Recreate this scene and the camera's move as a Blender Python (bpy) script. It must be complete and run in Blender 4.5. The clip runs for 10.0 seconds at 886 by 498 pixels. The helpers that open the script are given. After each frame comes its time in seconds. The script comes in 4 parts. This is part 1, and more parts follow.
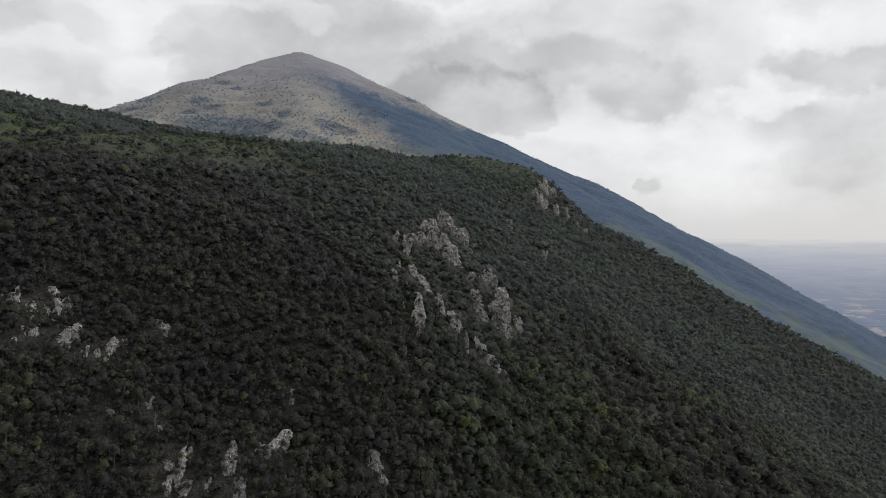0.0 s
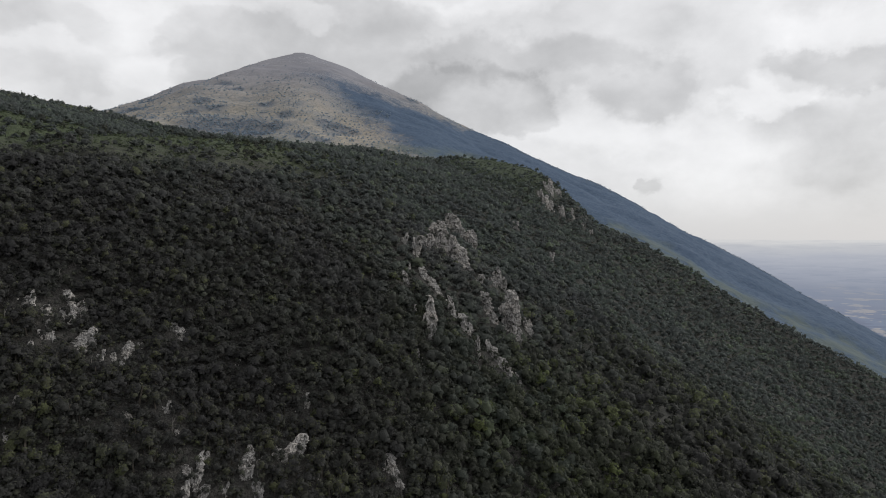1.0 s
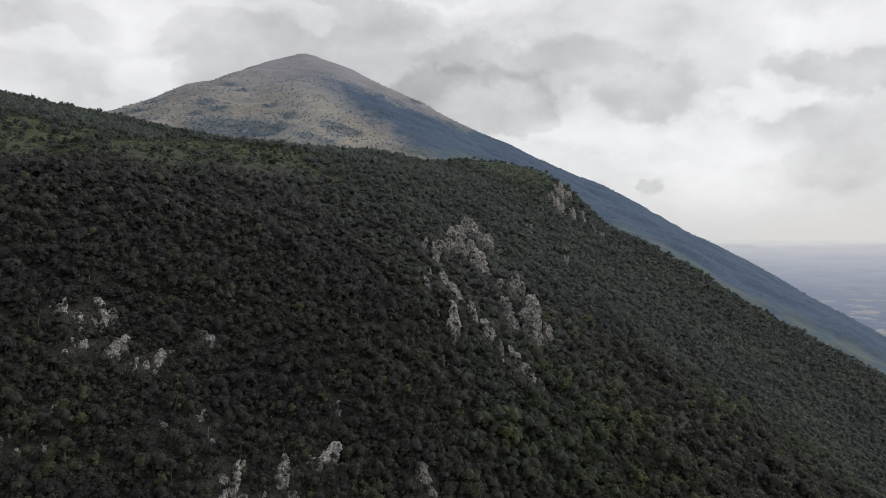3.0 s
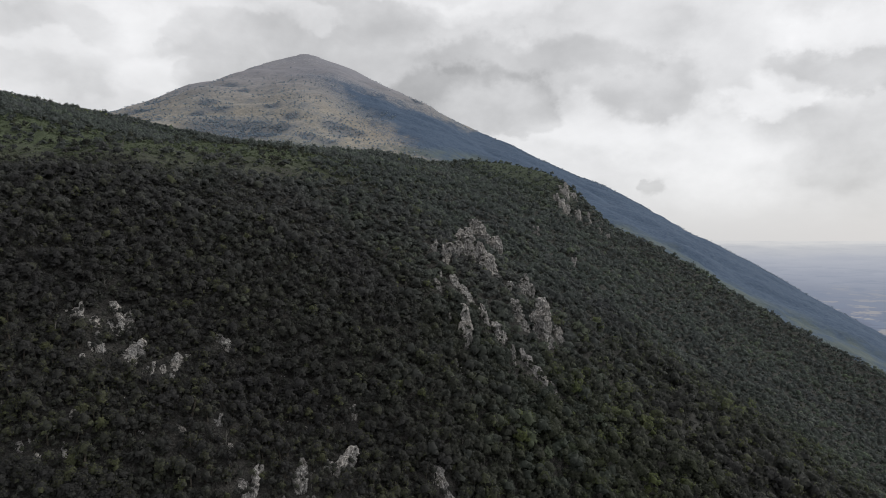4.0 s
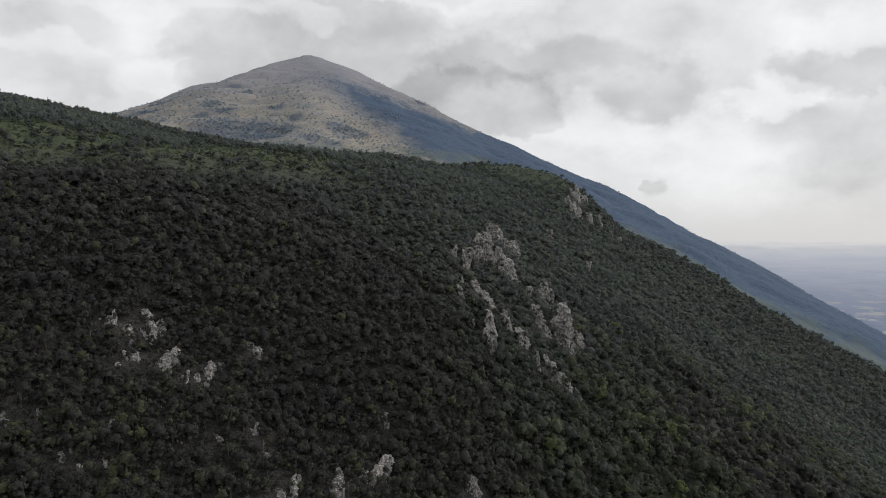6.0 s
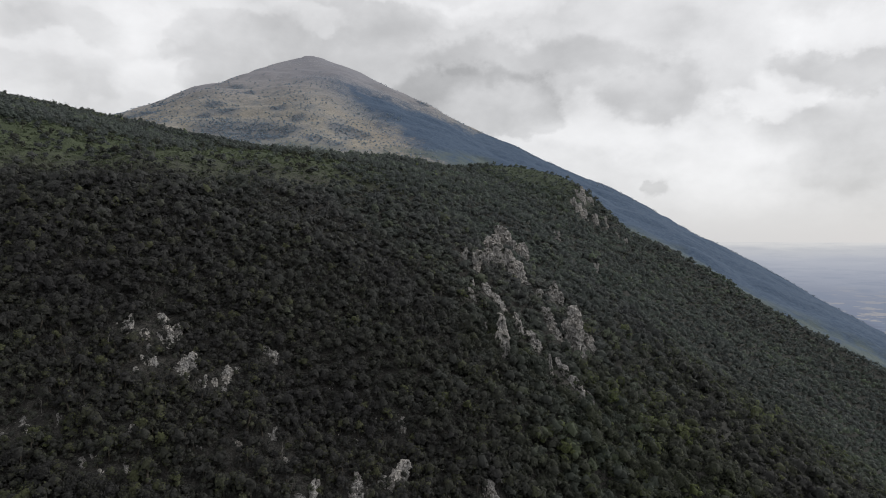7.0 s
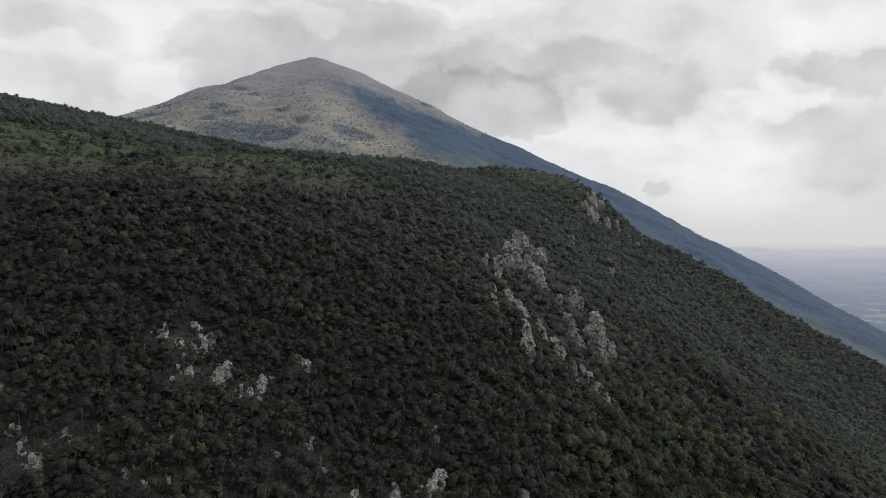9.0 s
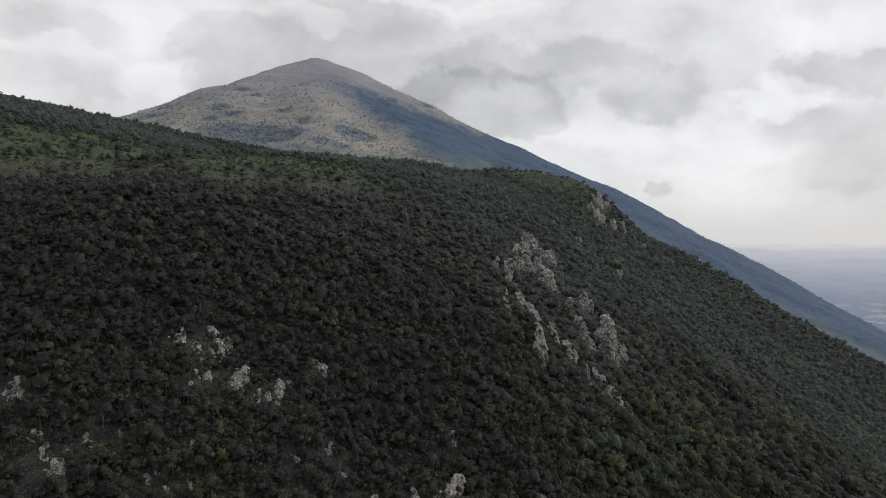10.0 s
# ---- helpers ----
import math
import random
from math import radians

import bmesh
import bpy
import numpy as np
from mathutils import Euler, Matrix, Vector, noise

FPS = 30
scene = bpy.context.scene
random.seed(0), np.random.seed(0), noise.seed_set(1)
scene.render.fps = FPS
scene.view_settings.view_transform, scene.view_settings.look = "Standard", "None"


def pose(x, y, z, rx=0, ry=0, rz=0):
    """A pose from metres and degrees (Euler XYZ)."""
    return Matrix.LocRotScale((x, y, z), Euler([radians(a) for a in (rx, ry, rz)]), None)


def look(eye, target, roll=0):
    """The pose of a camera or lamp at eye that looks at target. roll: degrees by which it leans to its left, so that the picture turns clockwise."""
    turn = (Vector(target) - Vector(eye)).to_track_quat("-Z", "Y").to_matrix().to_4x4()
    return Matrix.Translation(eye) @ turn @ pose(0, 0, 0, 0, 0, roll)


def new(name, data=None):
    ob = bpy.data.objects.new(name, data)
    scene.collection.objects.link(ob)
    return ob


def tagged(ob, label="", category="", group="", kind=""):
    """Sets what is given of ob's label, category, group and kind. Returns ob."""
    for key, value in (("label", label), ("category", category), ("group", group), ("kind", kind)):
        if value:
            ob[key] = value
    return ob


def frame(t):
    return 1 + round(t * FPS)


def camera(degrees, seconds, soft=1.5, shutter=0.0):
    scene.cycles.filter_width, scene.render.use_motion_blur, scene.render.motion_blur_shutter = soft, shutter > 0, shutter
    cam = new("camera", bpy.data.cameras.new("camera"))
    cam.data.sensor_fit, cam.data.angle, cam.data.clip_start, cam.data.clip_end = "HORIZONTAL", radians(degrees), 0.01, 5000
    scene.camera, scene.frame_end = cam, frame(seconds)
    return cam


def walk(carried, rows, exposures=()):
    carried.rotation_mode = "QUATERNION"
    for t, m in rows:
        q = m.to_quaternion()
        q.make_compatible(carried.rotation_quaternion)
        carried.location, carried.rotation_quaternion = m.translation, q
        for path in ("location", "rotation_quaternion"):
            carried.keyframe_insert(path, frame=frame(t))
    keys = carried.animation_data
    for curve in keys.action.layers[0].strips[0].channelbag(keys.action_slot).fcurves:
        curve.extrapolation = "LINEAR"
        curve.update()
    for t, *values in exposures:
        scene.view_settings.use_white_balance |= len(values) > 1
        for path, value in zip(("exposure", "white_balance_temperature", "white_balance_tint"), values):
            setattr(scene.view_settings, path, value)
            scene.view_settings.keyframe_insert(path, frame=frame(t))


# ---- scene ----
cam = camera(70.0, 10.0, soft=0.9)
PATH = [
    (0, (-0.702, -0.780, 400.294), (-0.724, 99.185, 398.808), 0.15),
    (0.5, (-2.488, -0.670, 400.698), (-2.582, 99.300, 399.229), 0.15),
    (1, (-4.284, -0.568, 401.107), (-4.450, 99.407, 399.656), 0.15),
    (1.5, (-6.088, -0.474, 401.522), (-6.328, 99.506, 400.089), 0.15),
    (2, (-7.902, -0.388, 401.942), (-8.216, 99.596, 400.529), 0.15),
    (2.5, (-9.724, -0.309, 402.368), (-10.114, 99.679, 400.976), 0.15),
    (4, (-15.244, -0.119, 403.677), (-15.866, 99.877, 402.355), 0.15),
    (4.5, (-17.102, -0.071, 404.125), (-17.803, 99.926, 402.828), 0.15),
    (5, (-18.969, -0.030, 404.578), (-19.750, 99.968, 403.307), 0.15),
    (5.5, (-20.845, 0.002, 405.036), (-21.707, 100.001, 403.793), 0.15),
    (7, (-26.525, 0.053, 406.445), (-27.637, 100.052, 405.290), 0.15),
    (7.5, (-28.437, 0.055, 406.925), (-29.634, 100.052, 405.803), 0.15),
    (8, (-30.357, 0.049, 407.411), (-31.640, 100.045, 406.321), 0.15),
    (8.5, (-32.286, 0.035, 407.902), (-33.657, 100.029, 406.847), 0.15),
    (9, (-34.224, 0.014, 408.399), (-35.683, 100.005, 407.378), 0.15),
    (9.5, (-36.171, -0.015, 408.901), (-37.719, 99.973, 407.917), 0.15),
    (10, (-38.127, -0.052, 409.409), (-39.765, 99.932, 408.462), 0.15),
]
walk(cam, [(t, look(eye, target, roll)) for t, eye, target, roll in PATH])

# ---- sky and sun ----
def node(tree, kind, **inputs):
    n = tree.nodes.new(kind)
    for key, value in inputs.items():
        if key.startswith("i"):
            n.inputs[int(key[1:])].default_value = value
    return n


def math_node(tree, op, a, b=0.0, c=0.0, clamp=False):
    n = tree.nodes.new("ShaderNodeMath")
    n.operation, n.use_clamp = op, clamp
    for k, v in enumerate((a, b, c)):
        if isinstance(v, (int, float)):
            n.inputs[k].default_value = v
        else:
            tree.links.new(v, n.inputs[k])
    return n.outputs[0]


def noise_node(tree, vector, scale, detail=4.0, rough=0.55, distortion=0.0):
    n = tree.nodes.new("ShaderNodeTexNoise")
    n.inputs["Scale"].default_value, n.inputs["Detail"].default_value = scale, detail
    n.inputs["Roughness"].default_value, n.inputs["Distortion"].default_value = rough, distortion
    if vector is not None:
        tree.links.new(vector, n.inputs["Vector"])
    return n


def ramp_node(tree, fac, stops):
    n = tree.nodes.new("ShaderNodeValToRGB")
    while len(n.color_ramp.elements) < len(stops):
        n.color_ramp.elements.new(0.5)
    for e, (at, col) in zip(n.color_ramp.elements, stops):
        e.position, e.color = at, (*col, 1)
    if fac is not None:
        tree.links.new(fac, n.inputs[0])
    return n.outputs[0]


def mix_node(tree, fac, a, b, blend="MIX"):
    n = tree.nodes.new("ShaderNodeMix")
    n.data_type, n.blend_type = "RGBA", blend
    for k, v in ((0, fac), (6, a), (7, b)):
        if isinstance(v, (int, float)):
            n.inputs[k].default_value = v
        elif isinstance(v, tuple):
            n.inputs[k].default_value = (*v, 1)
        else:
            tree.links.new(v, n.inputs[k])
    return n.outputs[2]


def scaled(tree, vector, sx, sy, sz):
    n = tree.nodes.new("ShaderNodeVectorMath")
    n.operation = "MULTIPLY"
    tree.links.new(vector, n.inputs[0])
    n.inputs[1].default_value = (sx, sy, sz)
    return n.outputs[0]


SUN_TURN, SUN_HEIGHT = 62.0, 27.0   # degrees to the right of straight ahead, and above the horizon
world = bpy.data.worlds.new("overcast_sky")
scene.world = world
world.use_nodes = True
wt = world.node_tree
wt.nodes.clear()
heaven = wt.nodes.new("ShaderNodeTexSky")
heaven.sky_type, heaven.sun_disc = "NISHITA", False
heaven.sun_elevation, heaven.sun_rotation = radians(SUN_HEIGHT), radians(SUN_TURN)
clear = wt.nodes.new("ShaderNodeBackground")
clear.inputs["Strength"].default_value = 0.08
wt.links.new(heaven.outputs[0], clear.inputs["Color"])
coords = wt.nodes.new("ShaderNodeTexCoord").outputs["Generated"]
# ragged edges: the direction is shaken a little before the cloud banks are laid out
shake = noise_node(wt, scaled(wt, coords, 1.0, 1.0, 1.2), 9.0, 8.0, 0.56)
off = wt.nodes.new("ShaderNodeVectorMath")
off.operation = "MULTIPLY_ADD"
wt.links.new(shake.outputs["Color"], off.inputs[0])
off.inputs[1].default_value = (0.12, 0.0, 0.10)
off.inputs[2].default_value = (-0.06, 0.0, -0.05)
moved = wt.nodes.new("ShaderNodeVectorMath")
moved.operation = "ADD"
wt.links.new(coords, moved.inputs[0])
wt.links.new(off.outputs[0], moved.inputs[1])
split = wt.nodes.new("ShaderNodeSeparateXYZ")
wt.links.new(moved.outputs[0], split.inputs[0])
grain = noise_node(wt, scaled(wt, coords, 1.0, 1.0, 1.5), 5.0, 9.0, 0.56, 0.1)
tone = math_node(wt, "MULTIPLY_ADD", grain.outputs["Fac"], 0.8, -0.4)


billow = noise_node(wt, scaled(wt, coords, 1.0, 1.0, 1.3), 17.0, 6.0, 0.58)
rim = math_node(wt, "MULTIPLY_ADD", billow.outputs["Fac"], 0.9, -0.45)


def cloud_mass(blobs, amount, edge):
    """A darker (or brighter) cloud: rounded parts run together into one, with a billowing rim. Parts: direction, half-width, half-height."""
    global tone
    field = None
    for x, z, wide, high in blobs:
        a = math_node(wt, "MULTIPLY", math_node(wt, "SUBTRACT", split.outputs[0], x), 1 / wide)
        b = math_node(wt, "MULTIPLY", math_node(wt, "SUBTRACT", split.outputs[2], z), 1 / high)
        near = math_node(wt, "SUBTRACT", 1.0, math_node(wt, "SQRT", math_node(wt, "ADD", math_node(wt, "MULTIPLY", a, a), math_node(wt, "MULTIPLY", b, b))))
        field = near if field is None else math_node(wt, "SMOOTH_MAX", field, near, 0.25)
    m = wt.nodes.new("ShaderNodeMapRange")
    m.interpolation_type = "SMOOTHSTEP"
    wt.links.new(math_node(wt, "ADD", field, rim), m.inputs[0])
    for k, v in enumerate((-edge / 2, edge / 2, 0.0, amount)):
        m.inputs[k + 1].default_value = v
    tone = math_node(wt, "ADD", tone, m.outputs[0])


# the wide grey sheet behind the summit, with prongs towards its left end
cloud_mass(((-0.311, 0.313, 0.042, 0.024), (-0.352, 0.289, 0.040, 0.022), (-0.382, 0.264, 0.028, 0.016), (-0.324, 0.260, 0.062, 0.036), (-0.357, 0.231, 0.034, 0.019), (-0.258, 0.281, 0.099, 0.054), (-0.130, 0.273, 0.178, 0.075), (0.031, 0.291, 0.179, 0.056), (0.180, 0.301, 0.183, 0.052), (0.266, 0.288, 0.082, 0.054)), -0.10, 0.42)
# its darker underside, slanting down to the right
cloud_mass(((0.048, 0.285, 0.094, 0.026), (0.141, 0.267, 0.098, 0.031), (0.223, 0.247, 0.097, 0.034), (0.286, 0.228, 0.076, 0.035), (0.327, 0.203, 0.034, 0.021)), -0.15, 0.60)
# the lump above the long flank
cloud_mass(((0.023, 0.213, 0.130, 0.061), (0.092, 0.204, 0.075, 0.045), (0.120, 0.183, 0.050, 0.024), (-0.020, 0.202, 0.096, 0.049)), -0.17, 0.30)
cloud_mass(((-0.120, 0.264, 0.120, 0.044), (-0.040, 0.250, 0.080, 0.040)), -0.08, 0.90)
# banks on the right
cloud_mass(((0.511, 0.230, 0.076, 0.023), (0.546, 0.214, 0.050, 0.027), (0.474, 0.242, 0.045, 0.014)), -0.15, 0.50)
cloud_mass(((0.480, 0.158, 0.057, 0.028), (0.517, 0.150, 0.045, 0.024), (0.544, 0.106, 0.062, 0.044), (0.501, 0.094, 0.064, 0.026), (0.554, 0.172, 0.022, 0.043)), -0.08, 0.75)
# a scrap of cloud by the mountain's edge
cloud_mass(((0.299, 0.073, 0.022, 0.014), (0.286, 0.083, 0.013, 0.008)), -0.17, 0.55)
# thin veils on the left
cloud_mass(((-0.521, 0.281, 0.069, 0.019), (-0.482, 0.293, 0.032, 0.012)), -0.08, 0.70)
cloud_mass(((-0.537, 0.208, 0.095, 0.038),), -0.05, 0.80)
# thin places where the light comes through
cloud_mass(((-0.413, 0.300, 0.054, 0.028),), 0.12, 0.90)
cloud_mass(((-0.416, 0.228, 0.042, 0.025),), 0.13, 0.80)
cloud_mass(((-0.453, 0.256, 0.053, 0.031),), 0.05, 1.10)
cloud_mass(((-0.185, 0.321, 0.038, 0.013),), 0.10, 0.70)
cloud_mass(((-0.254, 0.336, 0.048, 0.010),), 0.09, 0.90)
cloud_mass(((0.055, 0.341, 0.108, 0.013),), 0.12, 0.90)
cloud_mass(((-0.086, 0.346, 0.075, 0.008),), 0.08, 0.90)
cloud_mass(((0.509, 0.280, 0.075, 0.029),), 0.15, 0.90)
cloud_mass(((0.413, 0.276, 0.069, 0.038),), 0.08, 1.10)
cloud_mass(((0.228, 0.167, 0.111, 0.031),), 0.12, 0.90)
cloud_mass(((0.344, 0.135, 0.099, 0.041),), 0.10, 1.00)
cloud_mass(((0.402, 0.100, 0.081, 0.049),), 0.08, 1.00)
cloud_mass(((-0.531, 0.251, 0.065, 0.010),), 0.07, 1.00)
cloud_mass(((-0.478, 0.190, 0.092, 0.011),), 0.05, 1.00)
cloud_mass(((0.454, 0.208, 0.049, 0.025), (0.425, 0.187, 0.044, 0.017), (0.482, 0.199, 0.030, 0.015)), 0.19, 0.60)
tone = ramp_node(wt, math_node(wt, "MULTIPLY_ADD", tone, 1.25, 0.52, True), ((0.0, (0.42, 0.42, 0.43)), (0.28, (0.60, 0.60, 0.605)), (0.46, (0.745, 0.745, 0.745)), (0.68, (0.88, 0.88, 0.88)), (0.95, (1.02, 1.02, 1.01))))
# the cloud is thinner, and brighter, on the sun's side of the sky
side = wt.nodes.new("ShaderNodeVectorMath")
side.operation = "DOT_PRODUCT"
wt.links.new(coords, side.inputs[0])
side.inputs[1].default_value = (0.35, 0.90, 0.25)
dim = wt.nodes.new("ShaderNodeMapRange")
dim.interpolation_type = "SMOOTHSTEP"
wt.links.new(side.outputs["Value"], dim.inputs[0])
for k, v in enumerate((-0.7, 0.55, 0.62, 1.0)):
    dim.inputs[k + 1].default_value = v
tone = math_node(wt, "MULTIPLY", tone, dim.outputs[0])
# low down the banks melt into even haze
level = wt.nodes.new("ShaderNodeSeparateXYZ")
wt.links.new(coords, level.inputs[0])
haze = wt.nodes.new("ShaderNodeMapRange")
haze.interpolation_type = "SMOOTHSTEP"
wt.links.new(level.outputs[2], haze.inputs[0])
for k, v in enumerate((0.085, -0.005, 0.0, 0.92)):
    haze.inputs[k + 1].default_value = v
tone = mix_node(wt, haze.outputs[0], tone, (0.665, 0.665, 0.665))
cover = wt.nodes.new("ShaderNodeBackground")
tint = wt.nodes.new("ShaderNodeCombineColor")
wt.links.new(tone, tint.inputs[0])
wt.links.new(tone, tint.inputs[1])
wt.links.new(math_node(wt, "MULTIPLY", tone, 1.015), tint.inputs[2])
wt.links.new(tint.outputs[0], cover.inputs["Color"])
both = wt.nodes.new("ShaderNodeMixShader")
both.inputs[0].default_value = 0.95
wt.links.new(clear.outputs[0], both.inputs[1])
wt.links.new(cover.outputs[0], both.inputs[2])
wt.links.new(both.outputs[0], wt.nodes.new("ShaderNodeOutputWorld").inputs["Surface"])

sun = new("sun", bpy.data.lights.new("sun", "SUN"))
sun.data.energy, sun.data.angle, sun.data.color = 1.4, radians(24), (1.0, 0.97, 0.92)
a, e = radians(SUN_TURN), radians(SUN_HEIGHT)
sun.matrix_world = look((math.sin(a) * math.cos(e) * 100, math.cos(a) * math.cos(e) * 100, 700 + math.sin(e) * 100), (0, 0, 700))


# ---- materials ----
def material(name, rough=0.8, specular=0.25):
    m = bpy.data.materials.new(name)
    m.use_nodes = True
    b = m.node_tree.nodes["Principled BSDF"]
    b.inputs["Roughness"].default_value = rough
    b.inputs["Specular IOR Level"].default_value = specular
    return m, m.node_tree, b


def bump(tree, bsdf, height, strength, distance):
    n = tree.nodes.new("ShaderNodeBump")
    n.inputs["Strength"].default_value, n.inputs["Distance"].default_value = strength, distance
    tree.links.new(height, n.inputs["Height"])
    tree.links.new(n.outputs[0], bsdf.inputs["Normal"])


def spot(tree):
    return tree.nodes.new("ShaderNodeNewGeometry").outputs["Position"]


def foliage_material(name, stops, patch, fresh, dim=0.5, relief=0.2, spray=0.30, top=1.0, stretch=0.6, outer=None):
    """Leaves: a tone for each tree, a tone for each spray, drier and fresher stretches of the wood, and outer, a haze
    tint.
    """
    m, t, b = material(name, 0.75, 0.17)
    geo = t.nodes.new("ShaderNodeNewGeometry")
    tree_tone = t.nodes.new("ShaderNodeAttribute")
    tree_tone.attribute_name = "tone"
    own = t.nodes.new("ShaderNodeObjectInfo")
    wide = noise_node(t, geo.outputs["Position"], 0.020, 4.0, 0.6)
    fac = math_node(t, "MULTIPLY_ADD", wide.outputs["Fac"], stretch, -0.02 - stretch / 2)
    fac = math_node(t, "MULTIPLY_ADD", tree_tone.outputs["Fac"], 0.62, fac)
    fac = math_node(t, "MULTIPLY_ADD", own.outputs["Random"], 0.15, fac)
    fac = math_node(t, "MULTIPLY_ADD", geo.outputs["Random Per Island"], spray, math_node(t, "ADD", fac, 0.15 - spray / 2), True)
    col = ramp_node(t, fac, stops)
    moist = t.nodes.new("ShaderNodeAttribute")
    moist.attribute_name = "moist"
    col = mix_node(t, moist.outputs["Fac"], col, mix_node(t, 1.0, col, fresh, "MULTIPLY"))
    if outer:   # haze painted into the leaves: paler and bluer up the slope and along the crest of the spur
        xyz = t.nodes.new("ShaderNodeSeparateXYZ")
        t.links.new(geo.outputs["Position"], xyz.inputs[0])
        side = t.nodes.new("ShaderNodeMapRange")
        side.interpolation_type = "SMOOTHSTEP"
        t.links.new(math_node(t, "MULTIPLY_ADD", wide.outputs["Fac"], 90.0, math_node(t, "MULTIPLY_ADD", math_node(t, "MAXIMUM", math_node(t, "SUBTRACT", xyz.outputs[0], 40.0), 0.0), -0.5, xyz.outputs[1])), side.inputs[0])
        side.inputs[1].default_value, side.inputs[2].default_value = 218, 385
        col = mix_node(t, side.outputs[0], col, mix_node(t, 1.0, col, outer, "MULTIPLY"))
    fine = noise_node(t, geo.outputs["Position"], patch, 4.0, 0.62)
    col = mix_node(t, 1.0, col, ramp_node(t, fine.outputs["Fac"], ((0.38, (dim, dim, dim)), (0.60, (top, top, top)))), "MULTIPLY")
    t.links.new(col, b.inputs["Base Color"])
    bump(t, b, fine.outputs["Fac"], 0.8, relief)
    # thin leaves let a little of the light through
    glow = t.nodes.new("ShaderNodeBsdfTranslucent")
    t.links.new(col, glow.inputs["Color"])
    two = t.nodes.new("ShaderNodeMixShader")
    two.inputs[0].default_value = 0.46
    t.links.new(b.outputs[0], two.inputs[1])
    t.links.new(glow.outputs[0], two.inputs[2])
    t.links.new(two.outputs[0], t.nodes["Material Output"].inputs["Surface"])
    return m


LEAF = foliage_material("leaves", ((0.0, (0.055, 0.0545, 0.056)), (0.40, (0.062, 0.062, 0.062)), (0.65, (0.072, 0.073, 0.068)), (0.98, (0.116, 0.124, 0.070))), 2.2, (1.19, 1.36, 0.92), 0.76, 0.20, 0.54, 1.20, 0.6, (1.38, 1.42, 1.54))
# drier oak, also made paler and flatter in colour to stand for haze
HAZY_DRY_LEAF = foliage_material("hazy_dry_oak_leaves", ((0.0, (0.070, 0.0715, 0.071)), (0.40, (0.085, 0.087, 0.084)), (0.65, (0.101, 0.104, 0.096)), (0.98, (0.134, 0.142, 0.104))), 3.0, (0.90, 1.07, 0.88), 0.86, 0.12, 0.22, 1.08, 1.2, (1.36, 1.41, 1.54))
SCRUB = foliage_material("scrub_leaves", ((0.0, (0.060, 0.061, 0.060)), (0.40, (0.076, 0.078, 0.074)), (0.65, (0.094, 0.098, 0.085)), (0.98, (0.125, 0.133, 0.096))), 4.0, (0.93, 1.05, 0.88), 0.55, 0.15, 0.5)
TUFT = foliage_material("pasture_growth", ((0.0, (0.068, 0.082, 0.058)), (0.40, (0.092, 0.113, 0.071)), (0.65, (0.114, 0.138, 0.082)), (0.98, (0.140, 0.160, 0.090))), 3.0, (0.95, 1.05, 0.92), 0.7, 0.15, 0.4)
# leaves on the mountain: paler and bluer than foliage, with air haze painted in
HAZED_FAR_LEAF = foliage_material("hazed_far_leaves", ((0.0, (0.250, 0.300, 0.400)), (0.5, (0.282, 0.335, 0.425)), (0.98, (0.308, 0.362, 0.415))), 0.2, (0.97, 1.05, 0.97), 0.9, 0.3)
HAZED_RIDGE_LEAF = foliage_material("hazed_ridge_leaves", ((0.0, (0.190, 0.232, 0.300)), (0.5, (0.210, 0.254, 0.322)), (0.98, (0.230, 0.270, 0.330))), 0.2, (0.97, 1.05, 0.97), 0.9, 0.3)

BARK, t, b = material("bark", 0.9, 0.1)
n = noise_node(t, scaled(t, spot(t), 1, 1, 0.3), 9.0, 4.0)
t.links.new(ramp_node(t, n.outputs["Fac"], ((0.3, (0.045, 0.040, 0.034)), (0.7, (0.13, 0.117, 0.10)))), b.inputs["Base Color"])
bump(t, b, n.outputs["Fac"], 0.6, 0.03)

DRY_WOOD, t, b = material("dead_wood", 0.9, 0.1)
n = noise_node(t, scaled(t, spot(t), 1, 1, 0.25), 7.0, 4.0)
t.links.new(ramp_node(t, n.outputs["Fac"], ((0.3, (0.11, 0.105, 0.098)), (0.7, (0.25, 0.24, 0.222)))), b.inputs["Base Color"])
bump(t, b, n.outputs["Fac"], 0.5, 0.02)

LIMESTONE, t, b = material("limestone", 0.92, 0.15)
p = spot(t)
wide = noise_node(t, p, 0.22, 4.0)
streak = noise_node(t, scaled(t, p, 1, 1, 0.16), 1.5, 5.0, 0.62)
fine = noise_node(t, scaled(t, p, 1, 1, 0.6), 2.4, 6.0, 0.68)
crack = t.nodes.new("ShaderNodeTexVoronoi")
crack.feature = "DISTANCE_TO_EDGE"
crack.inputs["Scale"].default_value = 0.5
warp = noise_node(t, p, 0.9, 3.0)
wv = t.nodes.new("ShaderNodeVectorMath")
wv.operation = "MULTIPLY_ADD"
t.links.new(warp.outputs["Color"], wv.inputs[0])
wv.inputs[1].default_value = (1.6, 1.6, 1.6)
t.links.new(scaled(t, p, 1.0, 1.0, 0.35), wv.inputs[2])
t.links.new(wv.outputs[0], crack.inputs["Vector"])
col = ramp_node(t, wide.outputs["Fac"], ((0.34, (0.32, 0.312, 0.304)), (0.5, (0.43, 0.418, 0.403)), (0.68, (0.50, 0.472, 0.438))))
col = mix_node(t, 0.8, col, ramp_node(t, streak.outputs["Fac"], ((0.36, (0.34, 0.34, 0.33)), (0.50, (0.88, 0.88, 0.88)), (0.66, (1.12, 1.11, 1.10)))), "MULTIPLY")
